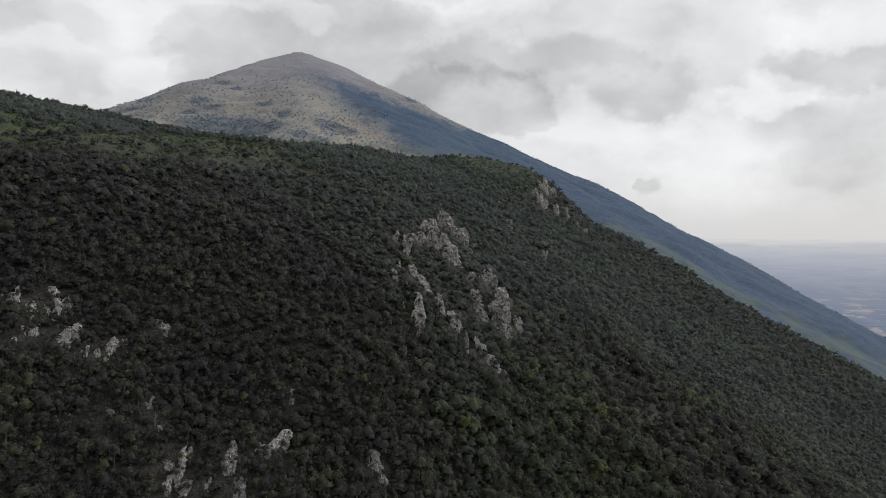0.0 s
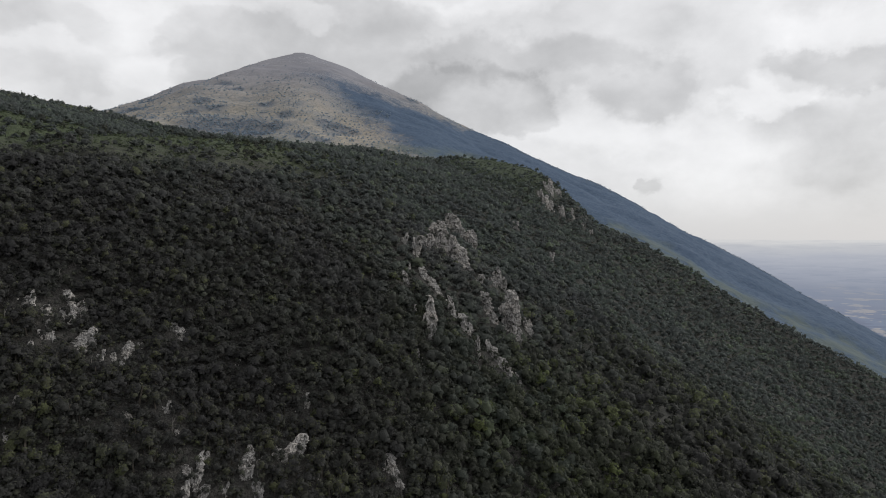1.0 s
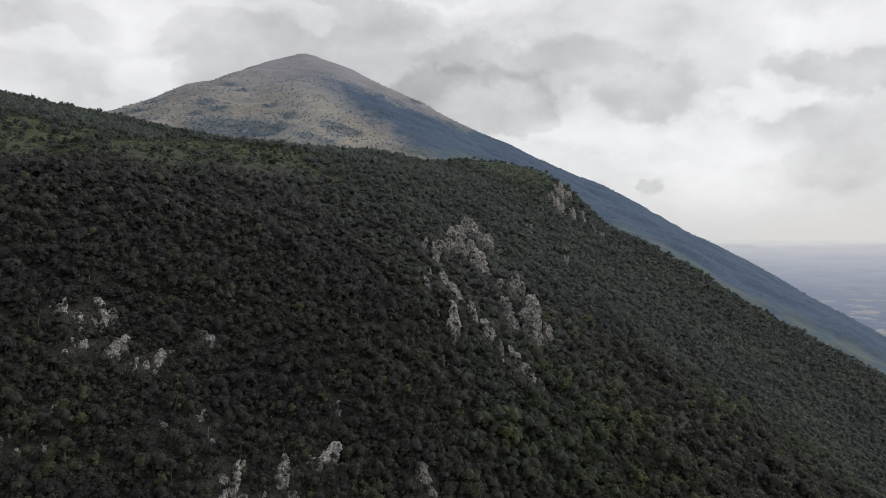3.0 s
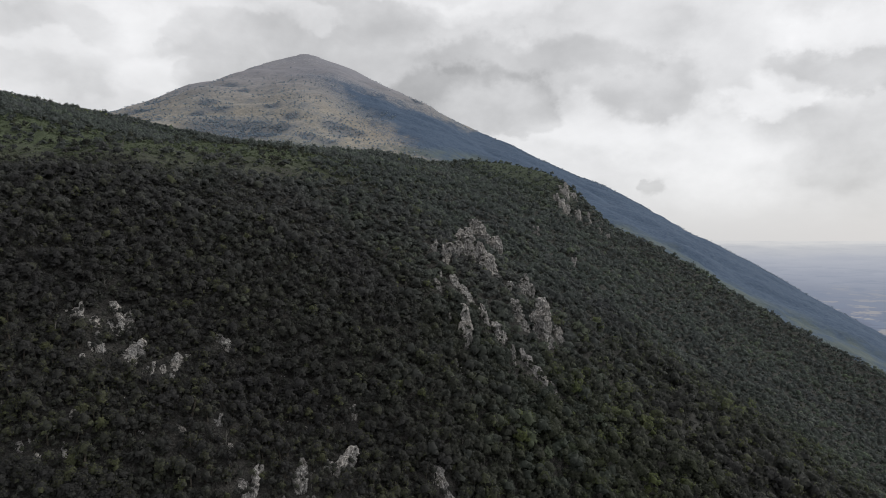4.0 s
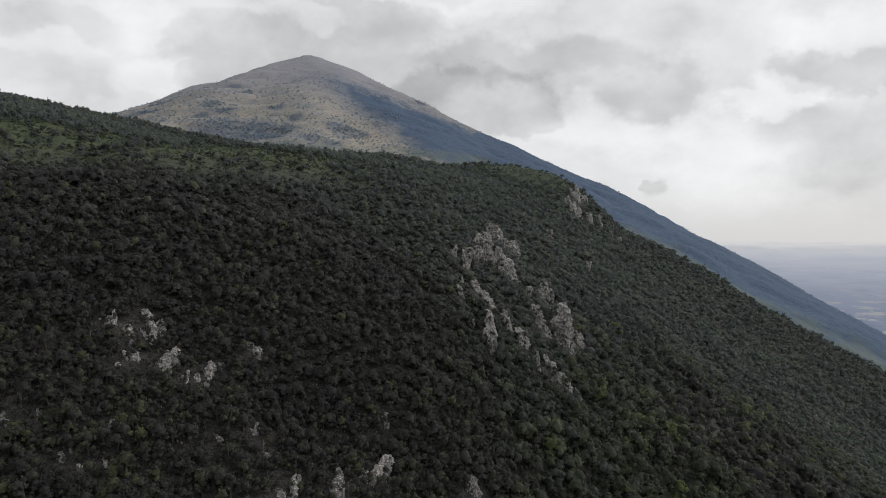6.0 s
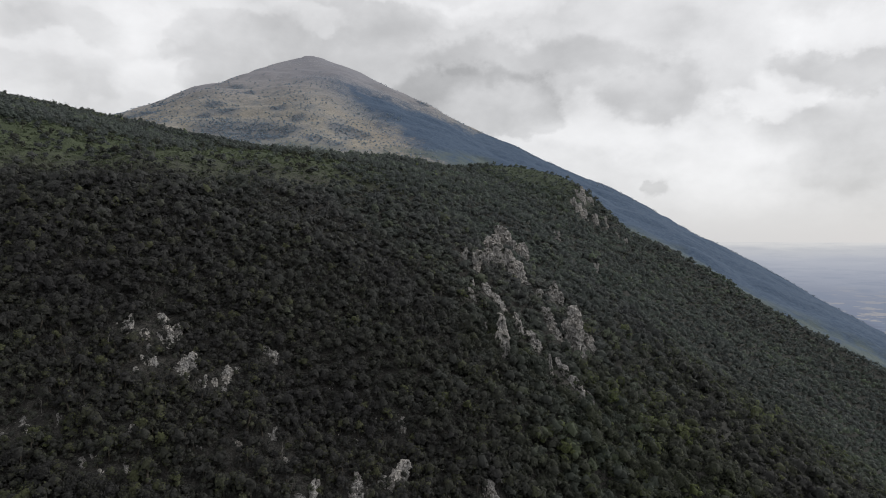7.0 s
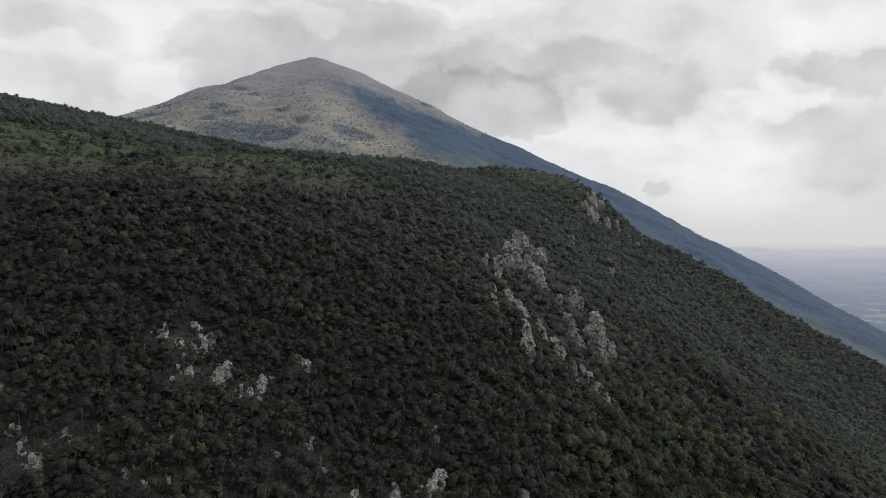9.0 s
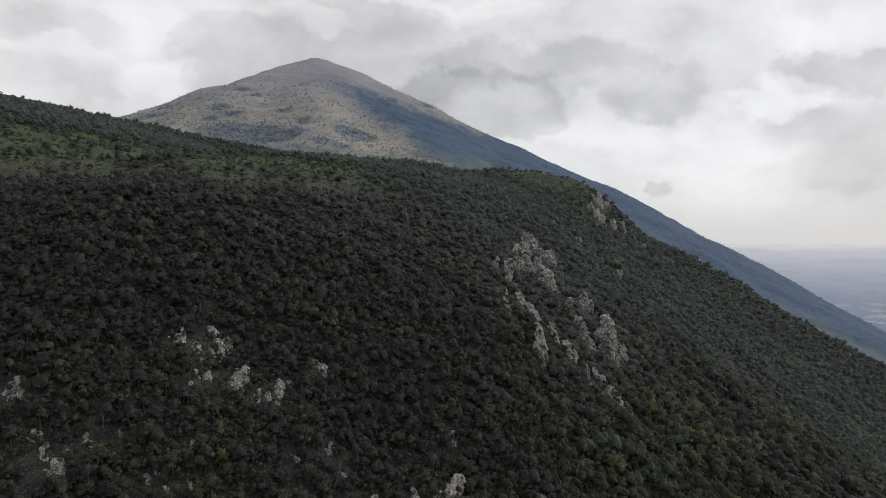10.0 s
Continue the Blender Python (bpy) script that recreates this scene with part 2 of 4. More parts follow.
col = mix_node(t, 0.75, col, ramp_node(t, fine.outputs["Fac"], ((0.38, (0.28, 0.28, 0.28)), (0.50, (0.95, 0.95, 0.95)))), "MULTIPLY")
col = mix_node(t, 0.7, col, ramp_node(t, crack.outputs["Distance"], ((0.0, (0.25, 0.25, 0.25)), (0.03, (0.5, 0.5, 0.5)), (0.07, (1, 1, 1)))), "MULTIPLY")
t.links.new(col, b.inputs["Base Color"])
h = math_node(t, "MULTIPLY_ADD", fine.outputs["Fac"], 0.5, math_node(t, "MINIMUM", crack.outputs["Distance"], 0.12))
bump(t, b, math_node(t, "MULTIPLY_ADD", streak.outputs["Fac"], 0.6, h), 0.8, 0.5)

FOREST_FLOOR, t, b = material("forest_floor", 0.95, 0.1)
p = spot(t)
wide = noise_node(t, p, 0.035, 4.0)
mid = noise_node(t, p, 0.35, 5.0, 0.6)
fine = noise_node(t, p, 2.2, 5.0, 0.65)
col = ramp_node(t, mid.outputs["Fac"], ((0.3, (0.050, 0.049, 0.047)), (0.5, (0.066, 0.064, 0.060)), (0.7, (0.090, 0.086, 0.078))))
col = mix_node(t, 0.8, col, ramp_node(t, fine.outputs["Fac"], ((0.36, (0.35, 0.35, 0.35)), (0.64, (1.35, 1.35, 1.35)))), "MULTIPLY")
meadow = ramp_node(t, mid.outputs["Fac"], ((0.30, (0.056, 0.070, 0.046)), (0.48, (0.080, 0.099, 0.060)), (0.70, (0.104, 0.124, 0.072))))
meadow = mix_node(t, 0.6, meadow, ramp_node(t, fine.outputs["Fac"], ((0.35, (0.45, 0.47, 0.45)), (0.6, (1.05, 1.05, 1.0)))), "MULTIPLY")
xyz = t.nodes.new("ShaderNodeSeparateXYZ")
t.links.new(p, xyz.inputs[0])
# pale dry litter under the oak wood of the outer side
outer = t.nodes.new("ShaderNodeMapRange")
t.links.new(math_node(t, "MULTIPLY_ADD", xyz.outputs[1], 0.42, xyz.outputs[0]), outer.inputs[0])
outer.inputs[1].default_value, outer.inputs[2].default_value = 90, 190
col = mix_node(t, outer.outputs[0], col, ramp_node(t, mid.outputs["Fac"], ((0.3, (0.054, 0.055, 0.052)), (0.7, (0.082, 0.083, 0.076)))))
high = t.nodes.new("ShaderNodeMapRange")
t.links.new(math_node(t, "MULTIPLY_ADD", mid.outputs["Fac"], 30.0, math_node(t, "MULTIPLY_ADD", wide.outputs["Fac"], 30.0, xyz.outputs[2])), high.inputs[0])
high.inputs[1].default_value, high.inputs[2].default_value = 455, 480
col = mix_node(t, math_node(t, "MULTIPLY", high.outputs[0], math_node(t, "SUBTRACT", 1.0, outer.outputs[0])), col, meadow)
heathy = ramp_node(t, fine.outputs["Fac"], ((0.3, (0.052, 0.066, 0.048)), (0.7, (0.086, 0.104, 0.072))))
col = mix_node(t, math_node(t, "MULTIPLY", high.outputs[0], outer.outputs[0]), col, heathy)
stony = ramp_node(t, fine.outputs["Fac"], ((0.60, (0, 0, 0)), (0.66, (1, 1, 1))))
col = mix_node(t, math_node(t, "MULTIPLY", stony, ramp_node(t, wide.outputs["Fac"], ((0.45, (0, 0, 0)), (0.6, (0.6, 0.6, 0.6))))), col, (0.22, 0.21, 0.196))
t.links.new(col, b.inputs["Base Color"])
bump(t, b, fine.outputs["Fac"], 0.8, 0.5)

# stands of trees on the dry face of the mountain: place, half-width, half-depth and turn
COPSES = ((-915, 2369, 57, 53, 0.0), (-829, 2367, 60, 71, 0.0), (-733, 2331, 56, 81, 0.0), (-659, 2288, 42, 57, 0.0), (-736, 2242, 64, 44, 0.0), (-621, 2338, 26, 29, 0.1),
          (-440, 2445, 45, 42, 0.1), (-371, 2422, 34, 36, 0.1), (-1032, 2680, 30, 33, 0.2), (-965, 2595, 40, 25, 0.1), (-1069, 3084, 30, 23, -0.6), (-975, 2964, 25, 22, -0.6),
          (-1406, 2794, 55, 41, 0.0), (-1416, 3016, 34, 37, 0.1), (-1353, 2808, 36, 28, 0.0), (-519, 2260, 29, 28, 0.0), (-445, 2239, 25, 22, 0.0), (-274, 2769, 27, 34, 0.3),
          (-181, 3415, 21, 25, 0.0), (-1021, 2531, 25, 25, 0.0), (-745, 2638, 26, 26, 0.3), (-623, 2478, 21, 30, 0.4))

# the mountain: dry grass with outcrops above, broadleaf forest on the long flank, pasture round its foot
MOUNTAIN, t, b = material("mountain_cover", 0.95, 0.1)
p = spot(t)
xyz = t.nodes.new("ShaderNodeSeparateXYZ")
t.links.new(p, xyz.inputs[0])
wide = noise_node(t, p, 0.0022, 6.0, 0.6)
mid = noise_node(t, scaled(t, p, 1, 0.8, 0.5), 0.014, 6.0, 0.62)
fine = noise_node(t, p, 0.06, 5.0, 0.65)
speck = noise_node(t, p, 0.11, 3.0, 0.6)
# dry grass, its tans greyed and blued to carry the distance haze
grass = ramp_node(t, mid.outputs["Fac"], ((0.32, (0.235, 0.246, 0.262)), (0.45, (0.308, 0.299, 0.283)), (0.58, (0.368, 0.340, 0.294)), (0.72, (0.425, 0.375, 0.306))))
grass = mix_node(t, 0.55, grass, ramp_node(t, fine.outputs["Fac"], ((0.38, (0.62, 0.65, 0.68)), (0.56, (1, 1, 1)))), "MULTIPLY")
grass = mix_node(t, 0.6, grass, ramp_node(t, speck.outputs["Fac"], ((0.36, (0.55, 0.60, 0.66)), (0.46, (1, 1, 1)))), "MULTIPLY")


def between(value, lo, hi):
    m = t.nodes.new("ShaderNodeMapRange")
    m.interpolation_type = "SMOOTHSTEP"
    t.links.new(value, m.inputs[0])
    m.inputs[1].default_value, m.inputs[2].default_value = lo, hi
    return m.outputs[0]


ragged = math_node(t, "MULTIPLY_ADD", wide.outputs["Fac"], 200.0, math_node(t, "MULTIPLY_ADD", mid.outputs["Fac"], 330.0, math_node(t, "MULTIPLY", fine.outputs["Fac"], 260.0)))
# stony heath towards the summit, with haze blue in its colour; ripe grass low down beside the forest
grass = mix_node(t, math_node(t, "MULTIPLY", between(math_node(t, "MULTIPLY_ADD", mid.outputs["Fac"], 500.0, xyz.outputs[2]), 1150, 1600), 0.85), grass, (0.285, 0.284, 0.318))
ripe = math_node(t, "MULTIPLY_ADD", xyz.outputs[1], 0.629, math_node(t, "ADD", xyz.outputs[0], ragged))
ripe = math_node(t, "MULTIPLY", between(ripe, 1400, 1640), between(xyz.outputs[2], 980, 820))
grass = mix_node(t, math_node(t, "MULTIPLY", ripe, 0.4), grass, (0.42, 0.35, 0.255))
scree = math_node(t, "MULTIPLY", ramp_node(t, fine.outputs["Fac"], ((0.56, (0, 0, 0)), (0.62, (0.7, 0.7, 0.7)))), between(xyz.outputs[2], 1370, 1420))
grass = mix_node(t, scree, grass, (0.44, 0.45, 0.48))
# forest and foot pasture: the blue of the air between is mixed into both
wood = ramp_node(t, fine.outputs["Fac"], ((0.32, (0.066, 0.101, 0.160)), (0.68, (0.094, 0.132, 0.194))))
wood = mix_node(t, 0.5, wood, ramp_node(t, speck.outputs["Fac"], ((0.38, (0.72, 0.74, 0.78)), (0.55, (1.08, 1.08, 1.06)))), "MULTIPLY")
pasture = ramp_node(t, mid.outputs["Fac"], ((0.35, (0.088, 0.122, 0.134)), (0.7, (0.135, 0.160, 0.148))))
# edge of the forest on the front: it slants from right of the summit down to the foot; the crest above it stays grassy
edge = math_node(t, "MULTIPLY_ADD", xyz.outputs[1], 0.629, math_node(t, "ADD", xyz.outputs[0], ragged))
crest = math_node(t, "MULTIPLY_ADD", math_node(t, "MAXIMUM", math_node(t, "SUBTRACT", xyz.outputs[0], 90.0), 0.0), -5.0, math_node(t, "ADD", xyz.outputs[1], ragged))
flank = math_node(t, "MULTIPLY", between(edge, 1670, 1830), math_node(t, "MULTIPLY_ADD", between(crest, 3680, 3480), 0.9, 0.1))
# thin scrub feathers out above the forest's edge
thin = math_node(t, "MULTIPLY", math_node(t, "MULTIPLY", between(edge, 1560, 1760), between(crest, 3900, 3600)), ramp_node(t, speck.outputs["Fac"], ((0.46, (0, 0, 0)), (0.54, (0.8, 0.8, 0.8)))))
wooded = math_node(t, "MAXIMUM", flank, thin)
uneven = math_node(t, "MULTIPLY_ADD", mid.outputs["Fac"], 1.6, math_node(t, "MULTIPLY_ADD", fine.outputs["Fac"], 1.6, math_node(t, "MULTIPLY", speck.outputs["Fac"], 1.0)))
for cx, cy, wide_x, deep_y, turn in COPSES:
    ex = math_node(t, "MULTIPLY", math_node(t, "SUBTRACT", xyz.outputs[0], cx), 1 / wide_x)
    ey = math_node(t, "MULTIPLY", math_node(t, "SUBTRACT", xyz.outputs[1], cy), 1 / deep_y)
    far = math_node(t, "SQRT", math_node(t, "ADD", math_node(t, "MULTIPLY", ex, ex), math_node(t, "MULTIPLY", ey, ey)))
    wooded = math_node(t, "MAXIMUM", wooded, math_node(t, "MULTIPLY", between(math_node(t, "SUBTRACT", far, uneven), -0.05, -1.35), 0.50))
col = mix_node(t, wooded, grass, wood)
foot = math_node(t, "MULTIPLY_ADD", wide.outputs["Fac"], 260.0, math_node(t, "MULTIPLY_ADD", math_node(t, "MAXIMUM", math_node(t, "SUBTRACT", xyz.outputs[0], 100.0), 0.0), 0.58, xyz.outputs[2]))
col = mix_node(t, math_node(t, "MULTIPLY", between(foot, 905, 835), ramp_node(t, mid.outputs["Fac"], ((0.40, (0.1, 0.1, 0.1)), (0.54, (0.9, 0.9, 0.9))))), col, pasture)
t.links.new(col, b.inputs["Base Color"])
h = math_node(t, "MULTIPLY_ADD", mid.outputs["Fac"], 2.0, fine.outputs["Fac"])
bump(t, b, h, 0.5, 7.0)

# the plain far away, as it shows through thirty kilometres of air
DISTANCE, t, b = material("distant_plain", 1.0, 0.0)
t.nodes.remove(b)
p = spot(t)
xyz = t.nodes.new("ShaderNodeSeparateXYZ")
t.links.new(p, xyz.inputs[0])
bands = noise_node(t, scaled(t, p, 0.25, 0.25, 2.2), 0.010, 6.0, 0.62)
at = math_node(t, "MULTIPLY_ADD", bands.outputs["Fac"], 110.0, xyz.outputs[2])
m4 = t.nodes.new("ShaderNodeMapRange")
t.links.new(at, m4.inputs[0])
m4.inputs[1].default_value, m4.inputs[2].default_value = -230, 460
# haze is this ramp: paler and greyer with height; the screen emits it
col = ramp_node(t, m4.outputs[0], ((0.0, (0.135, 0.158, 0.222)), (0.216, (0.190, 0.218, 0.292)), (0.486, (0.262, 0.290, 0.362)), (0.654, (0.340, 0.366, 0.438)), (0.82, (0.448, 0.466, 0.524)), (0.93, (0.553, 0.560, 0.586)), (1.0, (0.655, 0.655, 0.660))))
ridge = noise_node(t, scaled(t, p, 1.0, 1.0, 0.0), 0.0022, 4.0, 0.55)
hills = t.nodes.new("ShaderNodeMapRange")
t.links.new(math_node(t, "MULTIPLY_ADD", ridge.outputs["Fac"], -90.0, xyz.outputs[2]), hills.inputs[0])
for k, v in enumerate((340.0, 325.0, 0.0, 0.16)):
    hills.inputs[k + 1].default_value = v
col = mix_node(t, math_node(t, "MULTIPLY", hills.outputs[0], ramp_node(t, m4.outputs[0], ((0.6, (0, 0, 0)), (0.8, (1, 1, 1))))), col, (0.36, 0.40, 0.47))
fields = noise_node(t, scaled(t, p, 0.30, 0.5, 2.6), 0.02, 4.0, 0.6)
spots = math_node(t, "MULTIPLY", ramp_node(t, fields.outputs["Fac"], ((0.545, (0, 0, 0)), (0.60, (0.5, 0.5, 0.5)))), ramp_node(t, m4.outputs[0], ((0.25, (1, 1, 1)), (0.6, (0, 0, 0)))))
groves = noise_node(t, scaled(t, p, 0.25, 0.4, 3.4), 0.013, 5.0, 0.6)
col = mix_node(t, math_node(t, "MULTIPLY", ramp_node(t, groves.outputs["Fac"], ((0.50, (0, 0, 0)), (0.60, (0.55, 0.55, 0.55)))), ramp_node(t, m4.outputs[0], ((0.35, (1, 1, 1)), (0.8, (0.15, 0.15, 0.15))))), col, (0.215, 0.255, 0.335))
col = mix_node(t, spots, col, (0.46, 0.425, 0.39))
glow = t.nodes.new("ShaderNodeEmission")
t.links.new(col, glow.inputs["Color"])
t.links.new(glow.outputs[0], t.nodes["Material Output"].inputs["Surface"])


# ---- the lie of the land, as plain functions of the plan ----
def soft_min(a, b, k):
    h = np.clip(0.5 + 0.5 * (b - a) / k, 0, 1)
    return b * (1 - h) + a * h - k * h * (1 - h)


def soft_max(a, b, k):
    return -soft_min(-a, -b, k)


def waves(x, y, size, seed, octaves=3):
    """Rolling unevenness between about -1 and 1, of the given size in metres."""
    total, gain = 0.0, 1.0
    rng = np.random.RandomState(seed)
    for _ in range(octaves):
        part_sum = 0.0
        for _ in range(5):
            a = rng.uniform(0, 2 * math.pi)
            f = 2 * math.pi / size * rng.uniform(0.7, 1.4)
            part_sum = part_sum + np.sin(f * (x * math.cos(a) + y * math.sin(a)) + rng.uniform(0, 7))
        total = total + gain * part_sum / 3.0
        gain, size = gain * 0.5, size * 0.47
    return total / 1.6


def hill_face(x, y):
    """The wooded face of the near spur: a bent plane that climbs away and falls to the right."""
    xc, yc = np.clip(x, -190, 400), np.clip(y, 95, 600)
    u, v = xc / 200, (yc - 300) / 200
    z = 401.3 + 65.8 * v - 20.6 * v**2 + 10.3 * v**3 + u * (-108.5 + 24.1 * v + 9.6 * v**2) + u**2 * (-47.3 - 3.8 * v) + 17.4 * u**3
    return z - 0.30 * (x - xc) + 0.55 * (y - yc)


def near_height(x, y):
    face = hill_face(x, y) + 2.6 * waves(x, y, 75, 3) + 0.9 * waves(x, y, 24, 5, 2)
    face = face + 15 * np.exp(-((x - 66) ** 2 + (y - 585) ** 2) / 3600)
    face = face - 5 * np.exp(-((x - 27) ** 2 + (y - 242) ** 2) / 900) + 4 * np.exp(-((x + 150) ** 2 + (y - 228) ** 2) / 2500)
    shelf = 469 - 0.165 * (x + 131) + 0.10 * (y - 433) + 19 * np.exp(-((x - 44) ** 2 + (y - 600) ** 2) / 3800)
    shelf = shelf + 2.0 * waves(x, y, 90, 9) + 3.5 * np.clip((-x - 230) / 90, 0, 1) * np.clip((y - 370) / 60, 0, 1)
    back = 480 - 0.60 * (x - 33) - 0.45 * (y - 575) + 24 * np.exp(-(((x - 58) / 41) ** 2)) + 2.5 * waves(x, y, 60, 11)
    z = soft_min(soft_min(face, shelf, 14), back, 14)
    z = z - 9 * np.clip((y - 600) / 90, 0, 1) * np.clip((-x - 130) / 60, 0, 1) + 5 * np.exp(-(((x + 65) / 45) ** 2 + ((y - 535) / 60) ** 2))
    # the knoll carries on to a lip, then drops away
    return z + 5 * np.exp(-(((x - 84) / 24) ** 2 + ((y - 578) / 40) ** 2)) - 7 * np.exp(-(((x - 134) / 18) ** 2 + ((y - 562) / 40) ** 2)) + 2.5 * np.exp(-(((x - 205) / 40) ** 2 + ((y - 560) / 70) ** 2))


def floor_height(x, y):
    return -250 + 8 * waves(x, y, 900, 21)


def ground_height(x, y):
    return soft_max(near_height(x, y), floor_height(x, y), 40)


PEAK = (-905.0, 4000.0, 1566.0)


def mountain_height(x, y):
    """A great pyramid: a straight long flank to the right, a broken shoulder to the left."""
    dx, dy = x - PEAK[0], y - PEAK[1]
    r = np.hypot(dx, dy) + 1e-6
    right = np.clip(dx / r, 0, 1) ** 1.5
    left = np.clip(-dx / r, 0, 1) ** 1.5
    slope = 0.507 * right + 0.50 * left + 0.47 * (1 - right - left).clip(0, 1)
    drop = slope * (np.sqrt(r * r + 42**2) - 42)
    shoulder = 30 * np.exp(-((dx + 640) ** 2 + (dy + 150) ** 2) / 260**2)
    drop = drop + 0.04 * np.clip(dx - 1500, 0, None) + 0.085 * np.clip(dx - 2300, 0, None) + 0.15 * np.clip(-dx - 950, 0, None)
    drop = drop + 14 * np.clip((dx - 1700) / 400, 0, 1) - 18 * np.exp(-(((dx - 290) / 170) ** 2)) + 24 * np.exp(-(((dx - 1180) / 330) ** 2))
    shoulder = shoulder + 20 * np.exp(-(((dx + 600) / 170) ** 2 + ((dy + 380) / 220) ** 2))
    # a blunt spur leaves the left edge at a notch and comes down towards the viewer
    spur = 1 / (1 + np.exp(np.clip((dx + 455 - 0.30 * np.clip(-dy, 0, None)) / 22, -30, 30)))
    shoulder = shoulder + 17 * spur * np.exp(-((dx + 560) / 330) ** 2) * np.exp(-((dy / 900) ** 2)) - 28 * np.exp(-(((dx + 455) / 140) ** 2)) - 8 * np.exp(-(((dx + 800) / 200) ** 2)) + 10 * np.exp(-(((dx + 190) / 90) ** 2))
    gully = 12 * waves(x, y, 420, 31, 5) * np.clip(r / 700, 0.15, 1)
    ribs = 22 * np.abs(np.sin(4.5 * np.arctan2(dx, -dy) + 1.3 * waves(x, y, 700, 37))) * np.clip((r - 250) / 900, 0, 1)
    woods = np.clip((x + 0.629 * y - 1370) / 120, 0, 1) * np.clip(r / 600, 0, 1)
    canopy = woods * (5 + 3.5 * waves(x, y, 50, 43, 2))
    stony = 9 * (np.abs(waves(x, y, 70, 71, 3)) - 0.4) * np.exp(-((dx + 40) ** 2 + dy**2) / 240**2)
    return PEAK[2] - drop + shoulder + gully + ribs + canopy + stony + 5


# ---- ground, mountain, distance ----
def mesh_object(name, verts, faces, mat, smooth=False):
    me = bpy.data.meshes.new(name)
    fill_mesh(me, verts, faces, smooth)
    me.materials.append(mat)
    return new(name, me)


def fill_mesh(me, verts, faces, smooth=False):
    """verts: n x 3; faces: m x k corner numbers (all of one size)."""
    verts, faces = np.asarray(verts, np.float32), np.asarray(faces, np.int32)
    k = faces.shape[1]
    me.vertices.add(len(verts))
    me.vertices.foreach_set("co", verts.ravel())
    me.loops.add(faces.size)
    me.loops.foreach_set("vertex_index", faces.ravel())
    me.polygons.add(len(faces))
    me.polygons.foreach_set("loop_start", np.arange(0, faces.size, k, dtype=np.int32))
    if smooth:
        me.polygons.foreach_set("use_smooth", np.ones(len(faces), bool))
    me.update(calc_edges=True)


def sheet(name, xs, ys, height, mat, keep=None):
    gx, gy = np.meshgrid(xs, ys)
    gz = height(gx, gy)
    verts = np.stack([gx.ravel(), gy.ravel(), gz.ravel()], -1)
    i = np.arange((len(ys) - 1) * len(xs)).reshape(len(ys) - 1, len(xs))[:, :-1].ravel()
    faces = np.stack([i, i + 1, i + 1 + len(xs), i + len(xs)], -1)
    if keep is not None:
        faces = faces[keep(verts[faces].mean(1))]
    return mesh_object(name, verts, faces, mat, True)


def spread(lo, hi, step, far_lo, far_hi):
    """Even steps from lo to hi, then ever longer ones out to the far ends."""
    mid = list(np.arange(lo, hi + step / 2, step))
    out, s = [], step
    v = mid[-1]
    while v < far_hi:
        s *= 1.22
        v = min(v + s, far_hi)
        out.append(v)
    back, s, v = [], step, mid[0]
    while v > far_lo:
        s *= 1.22
        v = max(v - s, far_lo)
        back.append(v)
    return np.array(back[::-1] + mid + out)


ground = sheet("ground", spread(-330, 440, 3.8, -4800, 4800), spread(60, 690, 3.8, -4800, 4820), ground_height, FOREST_FLOOR)
tagged(ground, "steep stony hillside with dark leaf litter and grass", "ground", kind="structure")

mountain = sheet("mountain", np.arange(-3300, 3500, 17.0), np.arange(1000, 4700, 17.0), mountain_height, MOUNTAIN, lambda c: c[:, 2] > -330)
tagged(mountain, "pyramid-shaped mountain with dry tan grass and dark forest flank", "mountain", kind="structure")

# a wide bowed screen of distant plain and haze, beyond the mountain
ang = np.radians(np.linspace(-66, 66, 90))
hts = np.linspace(-330, 408, 24)
gx, gz = np.meshgrid(np.sin(ang) * 5200, hts)
gy = np.meshgrid(np.minimum(np.cos(ang) * 5200, 4840), hts)[0]
i = np.arange(23 * 90).reshape(23, 90)[:, :-1].ravel()
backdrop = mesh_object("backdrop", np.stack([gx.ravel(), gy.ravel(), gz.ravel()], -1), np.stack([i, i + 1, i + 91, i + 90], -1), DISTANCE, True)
tagged(backdrop, "hazy blue plain with pale fields towards the horizon", "backdrop", kind="structure")


# ---- bare limestone on the slope ----
ROCK_SPOTS = []
ROCK_LEDGES = []


def facet(q, size):
    """Split stone: each block of the given size has a flat face with a tilt of its own, and a cleft round it."""
    at = q / size
    far, spots = noise.voronoi(at)
    tilt = noise.noise_vector(spots[0] * 7.3)
    return 1.1 * tilt.dot(at - spots[0]) + 0.8 * noise.noise(spots[0] * 5.1) - (0.45 if far[1] - far[0] < 0.07 else 0.0)


LABELS = {"face": "broad pale grey limestone face above dark scrub", "cliff": "weathered grey limestone cliff on the spur's edge", "rib": "narrow grey limestone rib running down the slope",
          "knob": "small pale limestone knob standing out of the wood", "broken": "broken pale limestone outcrop among dark trees"}
BACK = {"face": 0.55, "cliff": 0.9, "rib": 0.75, "knob": 0.5, "broken": 0.85}      # how far a face leans back into the slope


